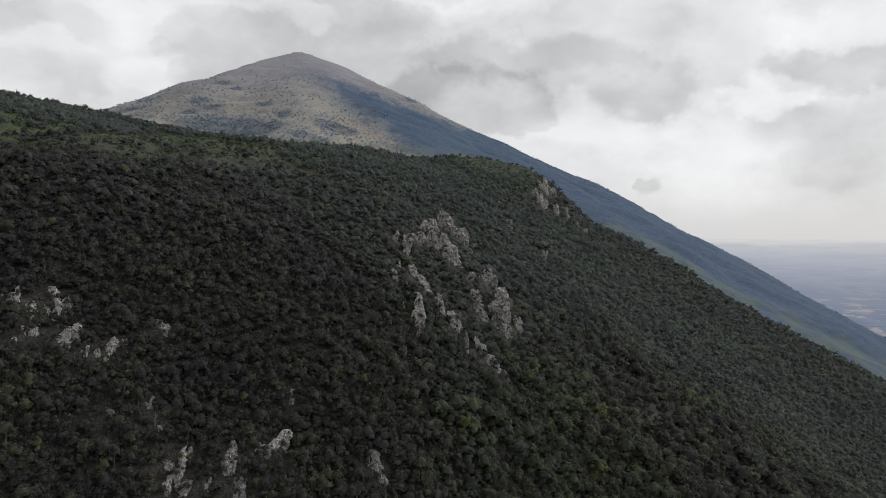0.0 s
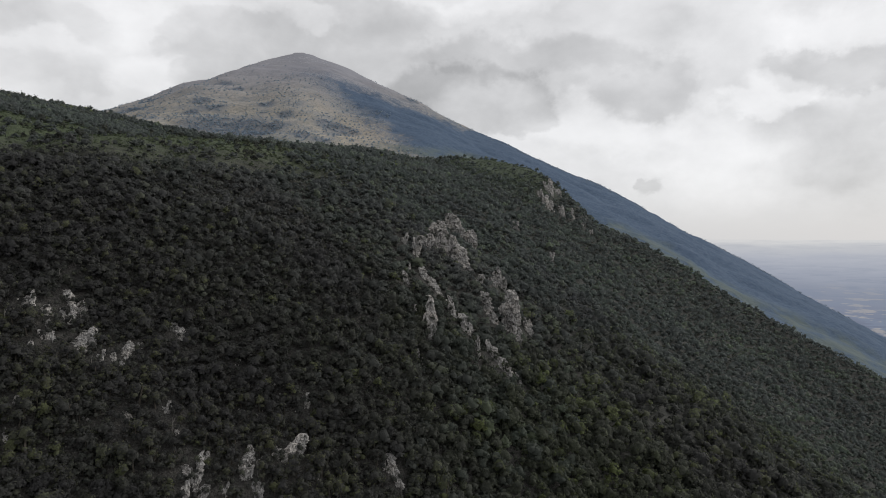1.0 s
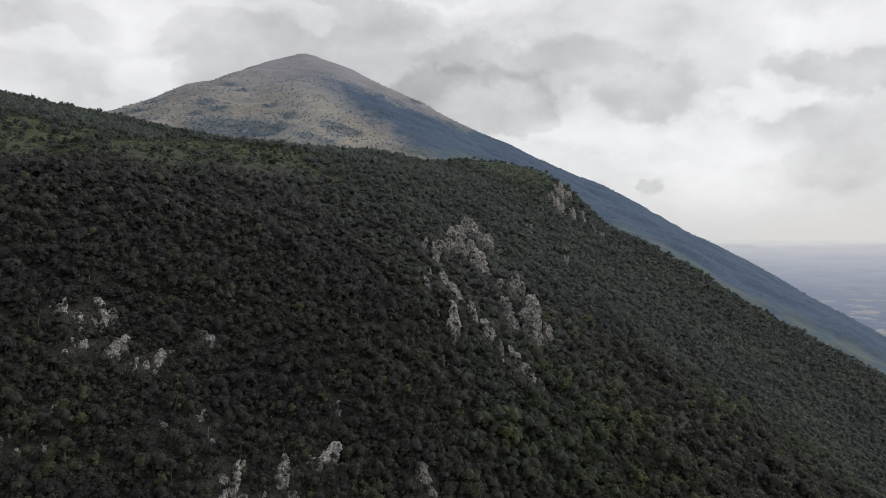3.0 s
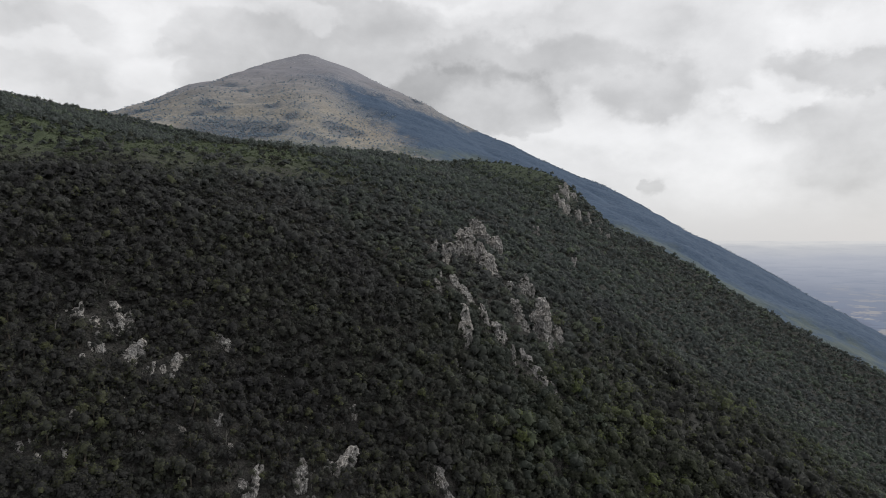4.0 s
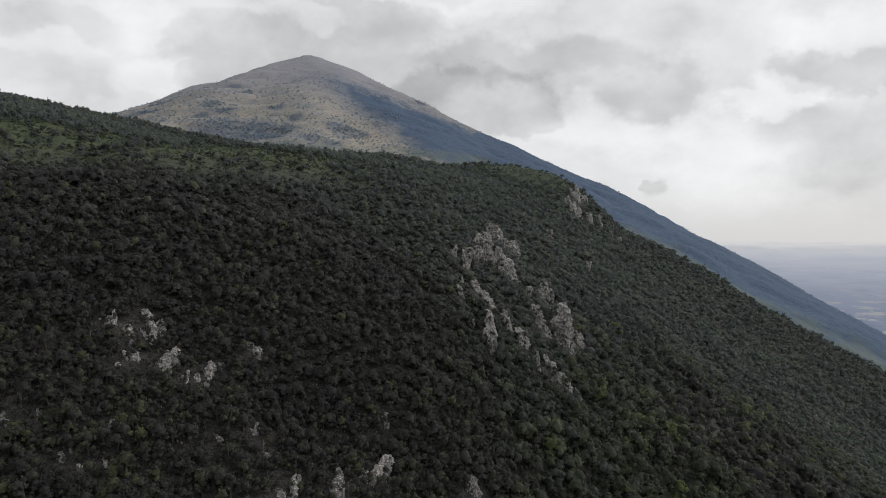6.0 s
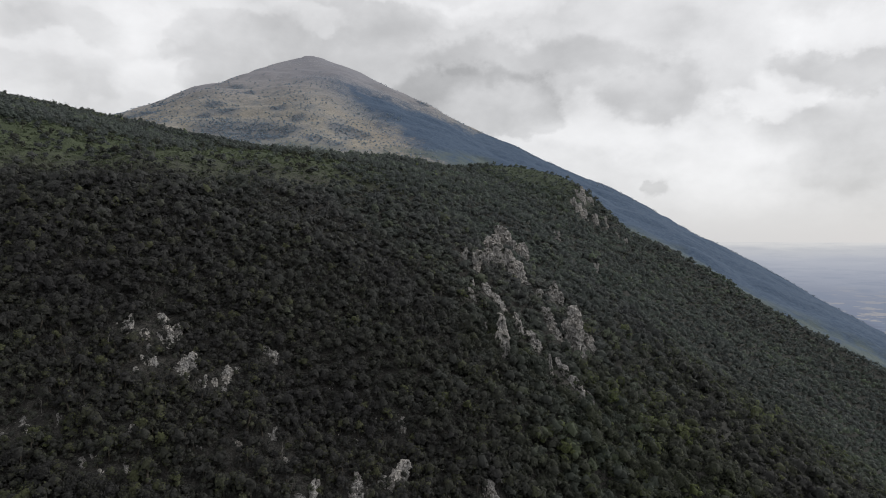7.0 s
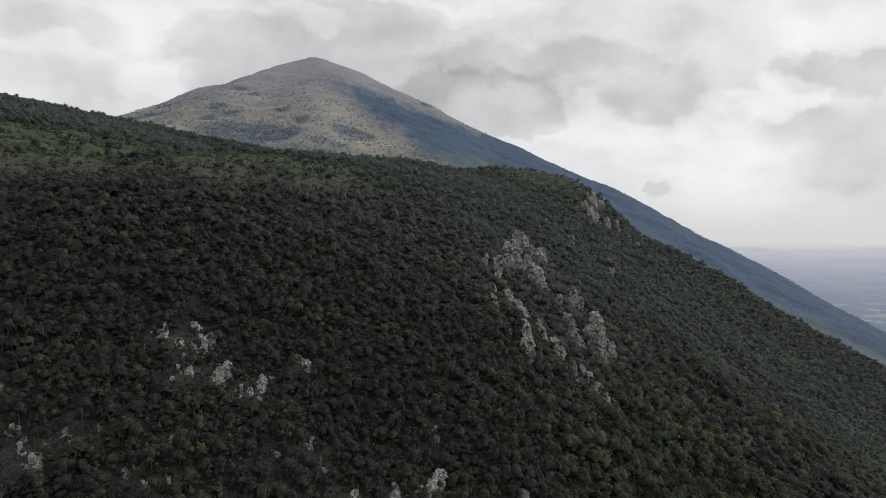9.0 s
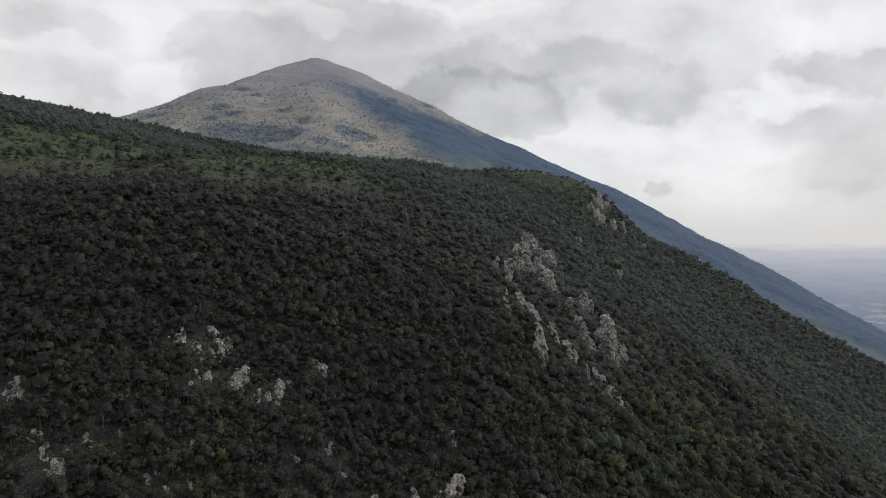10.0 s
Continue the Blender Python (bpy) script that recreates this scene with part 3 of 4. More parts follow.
def slab(rng, x, y, wide, deep, high, lean, back, block, step, foot=-0.35, aside=0.0):
    """One upright slab of split limestone about (x, y): ragged in outline, cut by clefts, its crest broken off. Corners and faces."""
    seed = Vector((rng.uniform(-60, 60), rng.uniform(-60, 60), rng.uniform(-60, 60)))
    around = int(min(70, max(16, (2 * wide + 2 * deep) / step)))
    rings = int(min(60, max(8, (1 - foot) * high / step)))
    top, shoulder, waist = rng.uniform(0.35, 0.75), rng.uniform(0.45, 0.85), rng.uniform(0.6, 1.0)
    verts, faces = [], []
    for k in range(rings + 1):
        v = foot + (1 - foot) * k / rings
        up = v * high
        w = 1.0 if v < shoulder else 1 - (1 - top) * ((v - shoulder) / (1 - shoulder)) ** rng.uniform(1.1, 1.4)
        w *= waist + (1 - waist) * max(0.0, min(1.0, 2.5 * v))
        mid_x = lean * up + aside * back * max(up, -0.1 * high) + 0.16 * wide * noise.noise(Vector((0.4, up * 0.5 / block, 0)) + seed)
        mid_y = back * max(up, -0.1 * high) + 0.42 * deep
        for i in range(around):
            a = 2 * math.pi * i / around
            c, n = math.cos(a), math.sin(a)
            r = (abs(c) ** 3 + abs(n) ** 3) ** (-1 / 3)
            q = Vector((mid_x + r * c * wide / 2 * w, mid_y + r * n * deep / 2 * (0.5 + 0.5 * w), up))
            broken = 0.55 * noise.noise(Vector((q.x, q.y, 0.55 * q.z)) / (1.1 * block) + seed) + 0.42 * noise.noise(Vector((q.x, q.y, 0.7 * q.z)) / (0.45 * block) - seed) + 0.20 * noise.noise(q * (4.5 / block) + seed)
            groove = 1 - 3.0 * abs(noise.noise(Vector((q.x, q.y, 0.14 * q.z)) / (0.8 * block) + seed))
            push = wide * 0.5 * w * broken + block * (0.42 * facet(Vector((q.x, q.y, 0.45 * q.z)) + seed, block) + 0.15 * facet(q - seed, 0.4 * block) + 0.22 * groove)
            push = max(-0.40 * wide * w, min(0.32 * wide, push))
            jag = min(high, 2.5 * block) * 0.24 * noise.noise(Vector((q.x, q.y, 5.0)) / (0.8 * block) + seed) * max(0.0, min(1.0, 2 * v))
            verts.append((x + q.x + c * push, y + q.y + n * push, q.z + jag))
    for k in range(rings):
        for i in range(around):
            j = (i + 1) % around
            faces.append((k * around + i, k * around + j, (k + 1) * around + j, (k + 1) * around + i))
    crest = np.array(verts[-around:]).mean(0)
    verts.append((crest[0], crest[1], crest[2] + 0.03 * high))
    faces += [(rings * around + i, rings * around + (i + 1) % around, len(verts) - 1) for i in range(around)]
    return verts, [], faces


def rock(kind, x, y, wide, high, lean):
    """Bare limestone with its foot at (x, y): slabs of unlike height set close together that grow out of the slope and lean
    back into it. lean: sideways, as a share of its height."""
    rng = random.Random(int(abs(x) * 31 + y * 17))
    base = float(ground_height(np.array(x), np.array(y)))
    aside = (x + 19) / y       # the hill falls away fanwise
    step = 0.22 if y < 200 else 0.36 if y < 330 else 0.7
    wide = wide * {"face": 0.9, "rib": 0.78, "cliff": 0.72}.get(kind, 1.15)
    high = high * (0.85 if kind == "broken" else 0.95)
    deep = max(0.5 * wide, 0.3 * high, 1.0)
    block = min(2.6, max(0.5, (0.18 if kind == "broken" else 0.24) * (wide + high) / 2))
    ob = new("rock_outcrop")
    ob.location = (x, y, base)

    def put(*slab_of):
        me = bpy.data.meshes.new("slab")
        me.from_pydata(*slab(rng, *slab_of, aside=aside))
        me.materials.append(LIMESTONE)
        new("slab", me).parent = ob

    if kind == "rib":       # one long fin down the fall line, with lower teeth beside it
        put(0, 0, wide * 0.70, 0.6 * deep, high, lean, BACK[kind], block, step)
        for k in range(max(1, int(high / 3.5))):
            v = rng.uniform(0.05, 0.7)
            put((lean + aside * BACK[kind]) * v * high + rng.choice((-1, 1)) * rng.uniform(0.3, 0.6) * wide, BACK[kind] * v * high, wide * rng.uniform(0.35, 0.6), 0.5 * deep, (v + rng.uniform(0.12, 0.25)) * high, 0.5 * lean, 0.2, block * 0.8, step)
    else:
        count = max(2, min(5, int(wide / (3.6 if kind == "face" else 2.2) + 0.5)))
        tallest = rng.randrange(count)
        for k in range(count):
            cx = ((k + 0.5) / count - 0.5) * wide * 0.92 + rng.uniform(-0.08, 0.08) * wide
            h = high * (1.0 if k == tallest else rng.uniform(0.40, 0.85) if kind == "broken" else rng.uniform(0.50, 0.95))
            w = wide / count * (rng.uniform(1.1, 1.6) if kind == "face" else rng.uniform(0.8, 1.4))
            put(cx, rng.uniform(-0.1, 0.25) * deep, w, deep * rng.uniform(0.6, 0.9), h, lean + (rng.uniform(-0.4, 0.4) if kind == "broken" else rng.uniform(-0.12, 0.12)), BACK[kind], block, step, rng.uniform(-0.35, -0.1) if k % 2 else -0.35)
    for v in (0.0, 0.3, 0.6, 0.9):
        ROCK_SPOTS.append((x + (lean + 0.8 * aside * BACK[kind]) * v * high, y + BACK[kind] * v * high * 0.8, (0.48 if kind == "broken" else 0.5) * wide, deep, 1.7 if kind == "broken" else 3.2 if kind == "rib" else 2.5))
    for _ in range(2 if y > 400 else int(0.6 + 0.05 * wide * high) if kind == "broken" else int(1.2 + 0.08 * wide * high)):
        v = rng.uniform(0.0, 0.95)
        ROCK_LEDGES.append((x + (lean + aside * BACK[kind]) * v * high + rng.uniform(-0.55, 0.55) * wide, y + BACK[kind] * v * high + rng.uniform(-0.15, 0.1) * deep, base + v * high - 0.5))
    return tagged(ob, LABELS[kind], "rock", "limestone outcrops")


rock("face", -16.0, 256.4, 3.4, 8.0, 0.09)
rock("face", -2.3, 277.9, 11.9, 12.4, -0.16)
rock("face", 3.8, 272.6, 8.8, 9.3, -0.37)
rock("face", 1.3, 316.8, 8.2, 10.8, -0.26)
rock("face", 7.7, 305.5, 7.4, 10.1, -0.27)
rock("face", -8.5, 285.3, 8.2, 9.2, 0.17)
rock("face", -13.4, 267.3, 7.6, 5.7, 0.25)
rock("face", -20.9, 261.5, 3.0, 4.9, 0.00)
rock("rib", -17.4, 242.1, 1.7, 4.1, -0.11)
rock("rib", -18.1, 230.8, 3.1, 4.3, -0.29)
rock("rib", -11.0, 241.4, 4.5, 5.6, -0.46)
rock("rib", -7.2, 237.2, 5.9, 5.5, -0.54)
rock("rib", -1.1, 226.2, 3.4, 7.7, -0.24)
rock("rib", 3.9, 221.4, 5.9, 6.7, -0.41)
rock("rib", -8.7, 205.8, 4.0, 14.3, -0.08)
rock("rib", -14.2, 216.4, 1.5, 3.5, 0.00)
rock("rib", -12.2, 192.8, 1.9, 3.1, -0.17)
rock("rib", -10.4, 189.1, 1.4, 2.4, -0.21)
rock("rib", 7.5, 209.8, 1.9, 7.1, -0.11)
rock("rib", 12.1, 216.5, 3.7, 5.4, -0.36)
rock("rib", 15.0, 213.7, 3.6, 6.6, -0.46)
rock("rib", 18.9, 211.9, 3.2, 6.4, -0.52)
rock("rib", 21.9, 210.6, 2.2, 4.2, -0.50)
rock("face", 16.8, 273.2, 3.9, 5.9, 0.00)
rock("face", 20.8, 274.7, 5.2, 10.3, -0.19)
rock("face", 10.4, 268.6, 3.8, 3.4, 0.00)
rock("face", 12.7, 252.2, 3.6, 5.4, -0.25)
rock("face", 13.8, 246.3, 4.4, 6.6, -0.27)
rock("face", 15.9, 243.5, 3.7, 4.6, -0.29)
rock("face", 22.3, 242.3, 7.4, 17.7, -0.15)
rock("face", 29.8, 251.3, 4.3, 6.7, -0.20)
rock("face", 19.9, 249.1, 4.0, 7.3, -0.15)
rock("knob", 41.4, 400.9, 3.2, 6.1, 0.00)
rock("knob", 58.6, 368.6, 2.3, 5.9, 0.00)
rock("cliff", 85.3, 536.7, 10.5, 16.3, -0.24)
rock("cliff", 75.4, 524.0, 8.4, 8.0, -0.24)
rock("cliff", 80.3, 508.3, 10.0, 17.3, -0.26)
rock("cliff", 90.8, 506.8, 7.2, 10.0, -0.23)
rock("cliff", 101.0, 515.4, 4.6, 10.6, -0.17)
rock("cliff", 94.9, 547.3, 9.3, 10.8, -0.36)
rock("cliff", 107.6, 509.5, 4.1, 5.0, -0.27)
rock("cliff", 113.0, 501.8, 3.6, 5.8, -0.23)
rock("broken", -102.4, 148.6, 1.7, 5.6, 0.07)
rock("broken", -105.0, 149.5, 2.1, 2.0, 0.00)
rock("broken", -99.3, 149.9, 2.3, 2.6, 0.00)
rock("broken", -98.4, 155.5, 3.9, 3.6, -0.31)
rock("broken", -94.9, 151.1, 2.7, 4.5, -0.12)
rock("broken", -94.3, 154.7, 2.2, 4.4, 0.00)
rock("broken", -88.0, 143.7, 2.7, 3.9, -0.13)
rock("broken", -87.3, 146.0, 3.0, 3.9, 0.00)
rock("broken", -95.5, 143.0, 1.8, 2.3, 0.00)
rock("broken", -93.9, 143.3, 1.7, 2.6, 0.00)
rock("broken", -83.1, 143.4, 1.3, 2.8, -0.09)
rock("broken", -81.1, 144.7, 1.9, 2.1, 0.00)
rock("broken", -79.1, 146.8, 2.4, 3.2, 0.17)
rock("broken", -79.3, 149.7, 1.5, 2.2, 0.00)
rock("broken", -71.4, 158.2, 3.1, 4.0, 0.00)
rock("broken", -96.9, 140.5, 1.1, 1.1, 0.00)
rock("broken", -97.0, 146.6, 1.3, 2.1, 0.00)
rock("broken", -78.6, 144.3, 1.3, 1.6, 0.00)
rock("broken", -77.9, 151.1, 2.0, 1.2, 0.00)
rock("broken", -55.1, 126.3, 3.0, 6.4, -0.18)
rock("broken", -57.5, 127.4, 2.5, 2.6, 0.00)
rock("broken", -53.4, 124.3, 2.9, 3.8, 0.12)
rock("broken", -55.4, 122.9, 1.7, 3.8, 0.00)
rock("broken", -46.5, 131.7, 3.5, 4.4, 0.16)
rock("broken", -46.5, 135.8, 1.8, 2.7, -0.14)
rock("broken", -40.5, 137.9, 3.3, 3.7, 0.20)
rock("broken", -38.3, 140.8, 3.7, 4.4, 0.17)
rock("broken", -36.8, 142.8, 1.8, 3.2, 0.00)
rock("broken", -43.2, 128.6, 3.8, 3.9, -0.29)
rock("broken", -49.1, 127.3, 1.3, 2.3, 0.00)
rock("broken", -15.2, 146.3, 2.8, 6.8, -0.27)
rock("broken", -18.0, 147.5, 1.2, 2.4, 0.00)
rock("broken", -27.2, 146.9, 1.6, 1.6, 0.00)
rock("broken", -38.1, 153.5, 1.7, 3.3, -0.08)
rock("broken", -65.4, 137.7, 1.7, 2.3, 0.21)
rock("broken", -54.6, 131.6, 1.4, 2.0, 0.00)
rock("broken", -126.4, 125.1, 3.5, 5.0, 0.00)
rock("broken", -112.3, 114.2, 4.8, 3.1, 0.00)
rock("broken", -116.5, 119.0, 2.0, 2.6, -0.08)
rock("broken", -115.2, 116.6, 1.3, 2.5, 0.00)
rock("broken", -118.8, 119.3, 1.3, 2.0, 0.00)
rock("broken", -103.8, 124.3, 1.3, 2.4, 0.00)
rock("broken", -108.5, 121.1, 2.3, 3.4, -0.19)
rock("broken", -90.7, 126.3, 1.4, 1.5, 0.00)
rock("broken", -96.3, 118.0, 1.5, 2.0, 0.00)
rock("broken", -94.6, 120.0, 1.3, 1.5, 0.00)
rock("broken", -91.9, 117.3, 0.9, 1.6, 0.00)
rock("broken", -88.7, 119.9, 1.1, 2.6, 0.00)
rock("broken", -71.3, 132.4, 2.0, 2.2, 0.00)
rock("broken", -61.1, 133.8, 1.3, 1.4, 0.00)
rock("broken", -112.3, 119.3, 0.9, 1.0, 0.00)
rock("broken", -111.2, 124.6, 0.7, 1.1, 0.00)


# ---- trees ----
GOLD = (1 + 5**0.5) / 2
ICO = np.array([(-1, GOLD, 0), (1, GOLD, 0), (-1, -GOLD, 0), (1, -GOLD, 0), (0, -1, GOLD), (0, 1, GOLD), (0, -1, -GOLD), (0, 1, -GOLD), (GOLD, 0, -1), (GOLD, 0, 1), (-GOLD, 0, -1), (-GOLD, 0, 1)]) / math.hypot(1, GOLD)
ICO_FACES = np.array([(i, j, k) for i in range(12) for j in range(i + 1, 12) for k in range(j + 1, 12)
                      if max(np.linalg.norm(ICO[i] - ICO[j]), np.linalg.norm(ICO[j] - ICO[k]), np.linalg.norm(ICO[i] - ICO[k])) < 1.1])
turned = np.einsum("ij,ij->i", np.cross(ICO[ICO_FACES[:, 1]] - ICO[ICO_FACES[:, 0]], ICO[ICO_FACES[:, 2]] - ICO[ICO_FACES[:, 0]]), ICO[ICO_FACES[:, 0]]) < 0
ICO_FACES[turned] = ICO_FACES[turned][:, ::-1]
ICO_FACES = ICO_FACES[ICO[ICO_FACES].mean(1)[:, 2] > -0.2]      # nothing shows of a lobe's underside


def crown(rng, radius, height, lobes, sprays, size):
    """The crowns of n trees round their feet: a domed middle with rounded boughs set about it (n x lobes x 12 x 3),
    and small sprays of leaf that lie along the boughs and break the outline (n x sprays x 3 x 3)."""
    n = len(radius)
    R, H = radius[:, None], height[:, None]
    a = rng.uniform(0, 2 * np.pi, (n, 1)) + np.arange(lobes) * 2.4 + rng.uniform(-0.35, 0.35, (n, lobes))
    rise = np.clip((np.arange(lobes) - 0.5) / max(lobes - 1, 1), 0, 1) + rng.uniform(-0.12, 0.12, (n, lobes))    # low boughs first, the top last
    out = 0.66 * np.sqrt(np.clip(1.02 - rise**2, 0.04, 1)) * rng.uniform(0.85, 1.12, (n, lobes))
    lz = 0.17 + 0.56 * rise
    lr = rng.uniform(0.32, 0.46, (n, lobes)) * R
    lz[:, 0], out[:, 0], lr[:, 0] = rng.uniform(0.50, 0.56, n), rng.uniform(0, 0.12, n), rng.uniform(0.60, 0.70, n) * radius
    up = np.full((n, lobes), 0.85)
    up[:, 0] = np.clip(0.36 * height / lr[:, 0], 0.7, 1.4)
    c = np.stack([np.cos(a) * out * R, np.sin(a) * out * R, lz * H], -1)
    th = rng.uniform(0, 2 * np.pi, (n, lobes, 1))
    spin = np.stack([ICO[:, 0] * np.cos(th) - ICO[:, 1] * np.sin(th), ICO[:, 0] * np.sin(th) + ICO[:, 1] * np.cos(th), (ICO[:, 2] + 0 * th) * up[..., None]], -1)
    dent = rng.uniform(0.62, 1.10, (n, lobes, 12, 1))
    lump = c[:, :, None, :] + spin * dent * lr[:, :, None, None]
    pick = np.where(rng.uniform(size=(n, sprays)) < 0.22, 0, rng.randint(0, lobes, (n, sprays)))
    row = np.arange(n)[:, None]
    d = rng.normal(size=(n, sprays, 3))
    d[..., 2] = np.abs(d[..., 2]) - 0.35
    d /= np.linalg.norm(d, axis=-1, keepdims=True) + 1e-6
    reach = (lr[row, pick] * rng.uniform(0.82, 1.26, (n, sprays)))[..., None]
    p = c[row, pick] + d * reach * np.stack([np.ones((n, sprays)), np.ones((n, sprays)), up[row, pick]], -1)
    nrm = d + rng.normal(scale=0.52, size=d.shape)
    nrm /= np.linalg.norm(nrm, axis=-1, keepdims=True) + 1e-6
    helper = np.where(np.abs(nrm[..., 2:3]) < 0.9, np.array([0.0, 0, 1]), np.array([1.0, 0, 0]))
    u = np.cross(nrm, helper)
    u /= np.linalg.norm(u, axis=-1, keepdims=True) + 1e-6
    v = np.cross(nrm, u)
    s = (size * R * rng.uniform(0.7, 1.4, (n, sprays)))[..., None]
    th = rng.uniform(0, 2 * np.pi, (n, sprays))[..., None]
    k = rng.uniform(0.7, 1.35, (n, sprays, 3, 1))
    leaf = np.stack([p + (u * np.cos(th + j * 2.1) + v * np.sin(th + j * 2.1)) * s * k[..., j, :] for j in range(3)], 2)
    return lump, leaf


CORE = np.array([(1, 0, 0), (0.3, 0.95, 0), (-0.8, 0.6, 0), (-0.8, -0.6, 0), (0.3, -0.95, 0), (0, 0, 1), (0, 0, -1)], float)
CORE_FACES = np.array([(k, (k + 1) % 5, 5) for k in range(5)] + [((k + 1) % 5, k, 6) for k in range(5)])


def trunk_quads(rng, radius, height, sides=4):
    """A tapered, leaning stem for each tree: n x sides x 4 x 3."""
    n = len(radius)
    lean = rng.normal(scale=0.10, size=(n, 1, 2)) * height[:, None, None]
    th = np.arange(sides + 1) / sides * 2 * np.pi
    ring = np.stack([np.cos(th), np.sin(th)], -1)[None]
    r0 = (0.045 * height)[:, None, None]
    low = np.concatenate([ring * r0, np.full((n, sides + 1, 1), -0.6)], -1)
    high = np.concatenate([ring * r0 * 0.45 + lean, (0.62 * height)[:, None, None] * np.ones((n, sides + 1, 1))], -1)
    return np.stack([low[:, :-1], low[:, 1:], high[:, 1:], high[:, :-1]], 2)


def loose(q, slot, tone):
    """Separate faces (m x k x 3) as a part of a mesh."""
    return q.reshape(-1, 3), np.arange(q.shape[0] * q.shape[1]).reshape(-1, q.shape[1]), slot, tone, False


def foliage_mesh(name, parts, mats):
    """One mesh of several parts: places, faces, material slot, a tone for each face, and whether they are smooth."""
    me = bpy.data.meshes.new(name)
    shift = np.cumsum([0] + [len(p[0]) for p in parts])
    co = np.concatenate([p[0] for p in parts])
    corners = np.concatenate([(p[1] + k).ravel() for p, k in zip(parts, shift)])
    sizes = np.concatenate([np.full(len(p[1]), p[1].shape[1], np.int32) for p in parts])
    me.vertices.add(len(co))
    me.vertices.foreach_set("co", co.astype(np.float32).ravel())
    me.loops.add(len(corners))
    me.loops.foreach_set("vertex_index", corners.astype(np.int32))
    me.polygons.add(len(sizes))
    starts = np.zeros(len(sizes), np.int32)
    starts[1:] = np.cumsum(sizes)[:-1]
    me.polygons.foreach_set("loop_start", starts)
    me.polygons.foreach_set("material_index", np.concatenate([np.broadcast_to(np.asarray(p[2], np.int32), len(p[1])) for p in parts]))
    me.polygons.foreach_set("use_smooth", np.concatenate([np.full(len(p[1]), p[4], bool) for p in parts]))
    me.attributes.new("tone", "FLOAT", "FACE").data.foreach_set("value", np.concatenate([p[3] for p in parts]).astype(np.float32))
    # fresher growth in the damp hollow below the crags, and in patches elsewhere
    first = co[corners[starts]]
    hollow = 0.85 * np.exp(-(((first[:, 0] - 30) / 58) ** 2 + ((first[:, 1] - 190) / 48) ** 2)) + 0.2 * np.exp(-(((first[:, 0] + 95) / 40) ** 2 + ((first[:, 1] - 122) / 18) ** 2))
    moist = np.clip(hollow + 0.5 * np.clip((first[:, 1] - 215) / 120, 0, 1) + 0.26 * waves(first[:, 0], first[:, 1], 70, 91) + 0.15 * waves(first[:, 0], first[:, 1], 11, 93), 0, 1)
    me.attributes.new("moist", "FLOAT", "FACE").data.foreach_set("value", moist.astype(np.float32))
    for m in mats:
        me.materials.append(m)
    me.update(calc_edges=True)
    return me


def grow(rng, feet, radius, height, lobes, sprays, size, trunks=True, dry=None):
    """All parts of a stand of trees, with a tone for each tree."""
    n = len(feet)
    tone = np.clip(rng.normal(0.42, 0.19, n), 0, 1)
    bright = 0.05 + 0.09 * np.exp(-(((feet[:, 0] - 40) / 50) ** 2 + ((feet[:, 1] - 195) / 45) ** 2))      # more light trees in the damp hollow
    tone = np.where(rng.uniform(size=n) < bright, rng.uniform(0.8, 1.2, n), tone)
    slot = np.zeros(n, int) if dry is None else np.where(dry, 2, 0)
    at = feet[:, None, None, :]
    lump, leaf = crown(rng, radius, height, lobes, sprays, size * np.where(slot == 2, 0.95, 1.0)[:, None])
    faces = (ICO_FACES[None] + 12 * np.arange(n * lobes)[:, None, None]).reshape(-1, 3)
    parts = [((lump + at).reshape(-1, 3), faces, np.repeat(slot, lobes * len(ICO_FACES)), np.repeat(tone, lobes * len(ICO_FACES)), True)]
    parts.append(loose((leaf + at).reshape(-1, 3, 3), np.repeat(slot, sprays), np.repeat(tone, sprays)))
    if trunks:
        parts.append(loose((trunk_quads(rng, radius, height) + at).reshape(-1, 4, 3), 1, np.repeat(tone, 4)))
    return parts


def scatter(rng, x0, x1, y0, y1, gap, even=False):
    """Planting spots over a stretch of the plan: in loose rows where even, else strewn, with thick and thin places."""
    if even:
        gx, gy = np.meshgrid(np.arange(x0, x1, gap), np.arange(y0, y1, gap * 0.92))
        x = (gx + rng.uniform(-0.5, 0.5, gx.shape) * gap).ravel()
        y = (gy + rng.uniform(-0.5, 0.5, gy.shape) * gap).ravel()
        return x, y
    n = int((x1 - x0) * (y1 - y0) / gap**2 * 1.05)
    return rng.uniform(x0, x1, n), rng.uniform(y0, y1, n)


def girth(rng, n, small, spread_to):
    """Crown radii: many slight trees, a few broad ones."""
    return small + spread_to * rng.uniform(size=n) ** 1.7


def clear_of_rocks(x, y, radius):
    """False where a crown would stand in a rock or hide one that lies bare just behind it."""
    ok = np.ones(len(x), bool)
    for rx, ry, rw, deep, front in ROCK_SPOTS:
        ok &= ~((np.abs(x - rx) < rw * 0.85 + 0.3 * radius) & (y - ry < deep) & (y - ry > -0.3 - front * radius))
    return ok


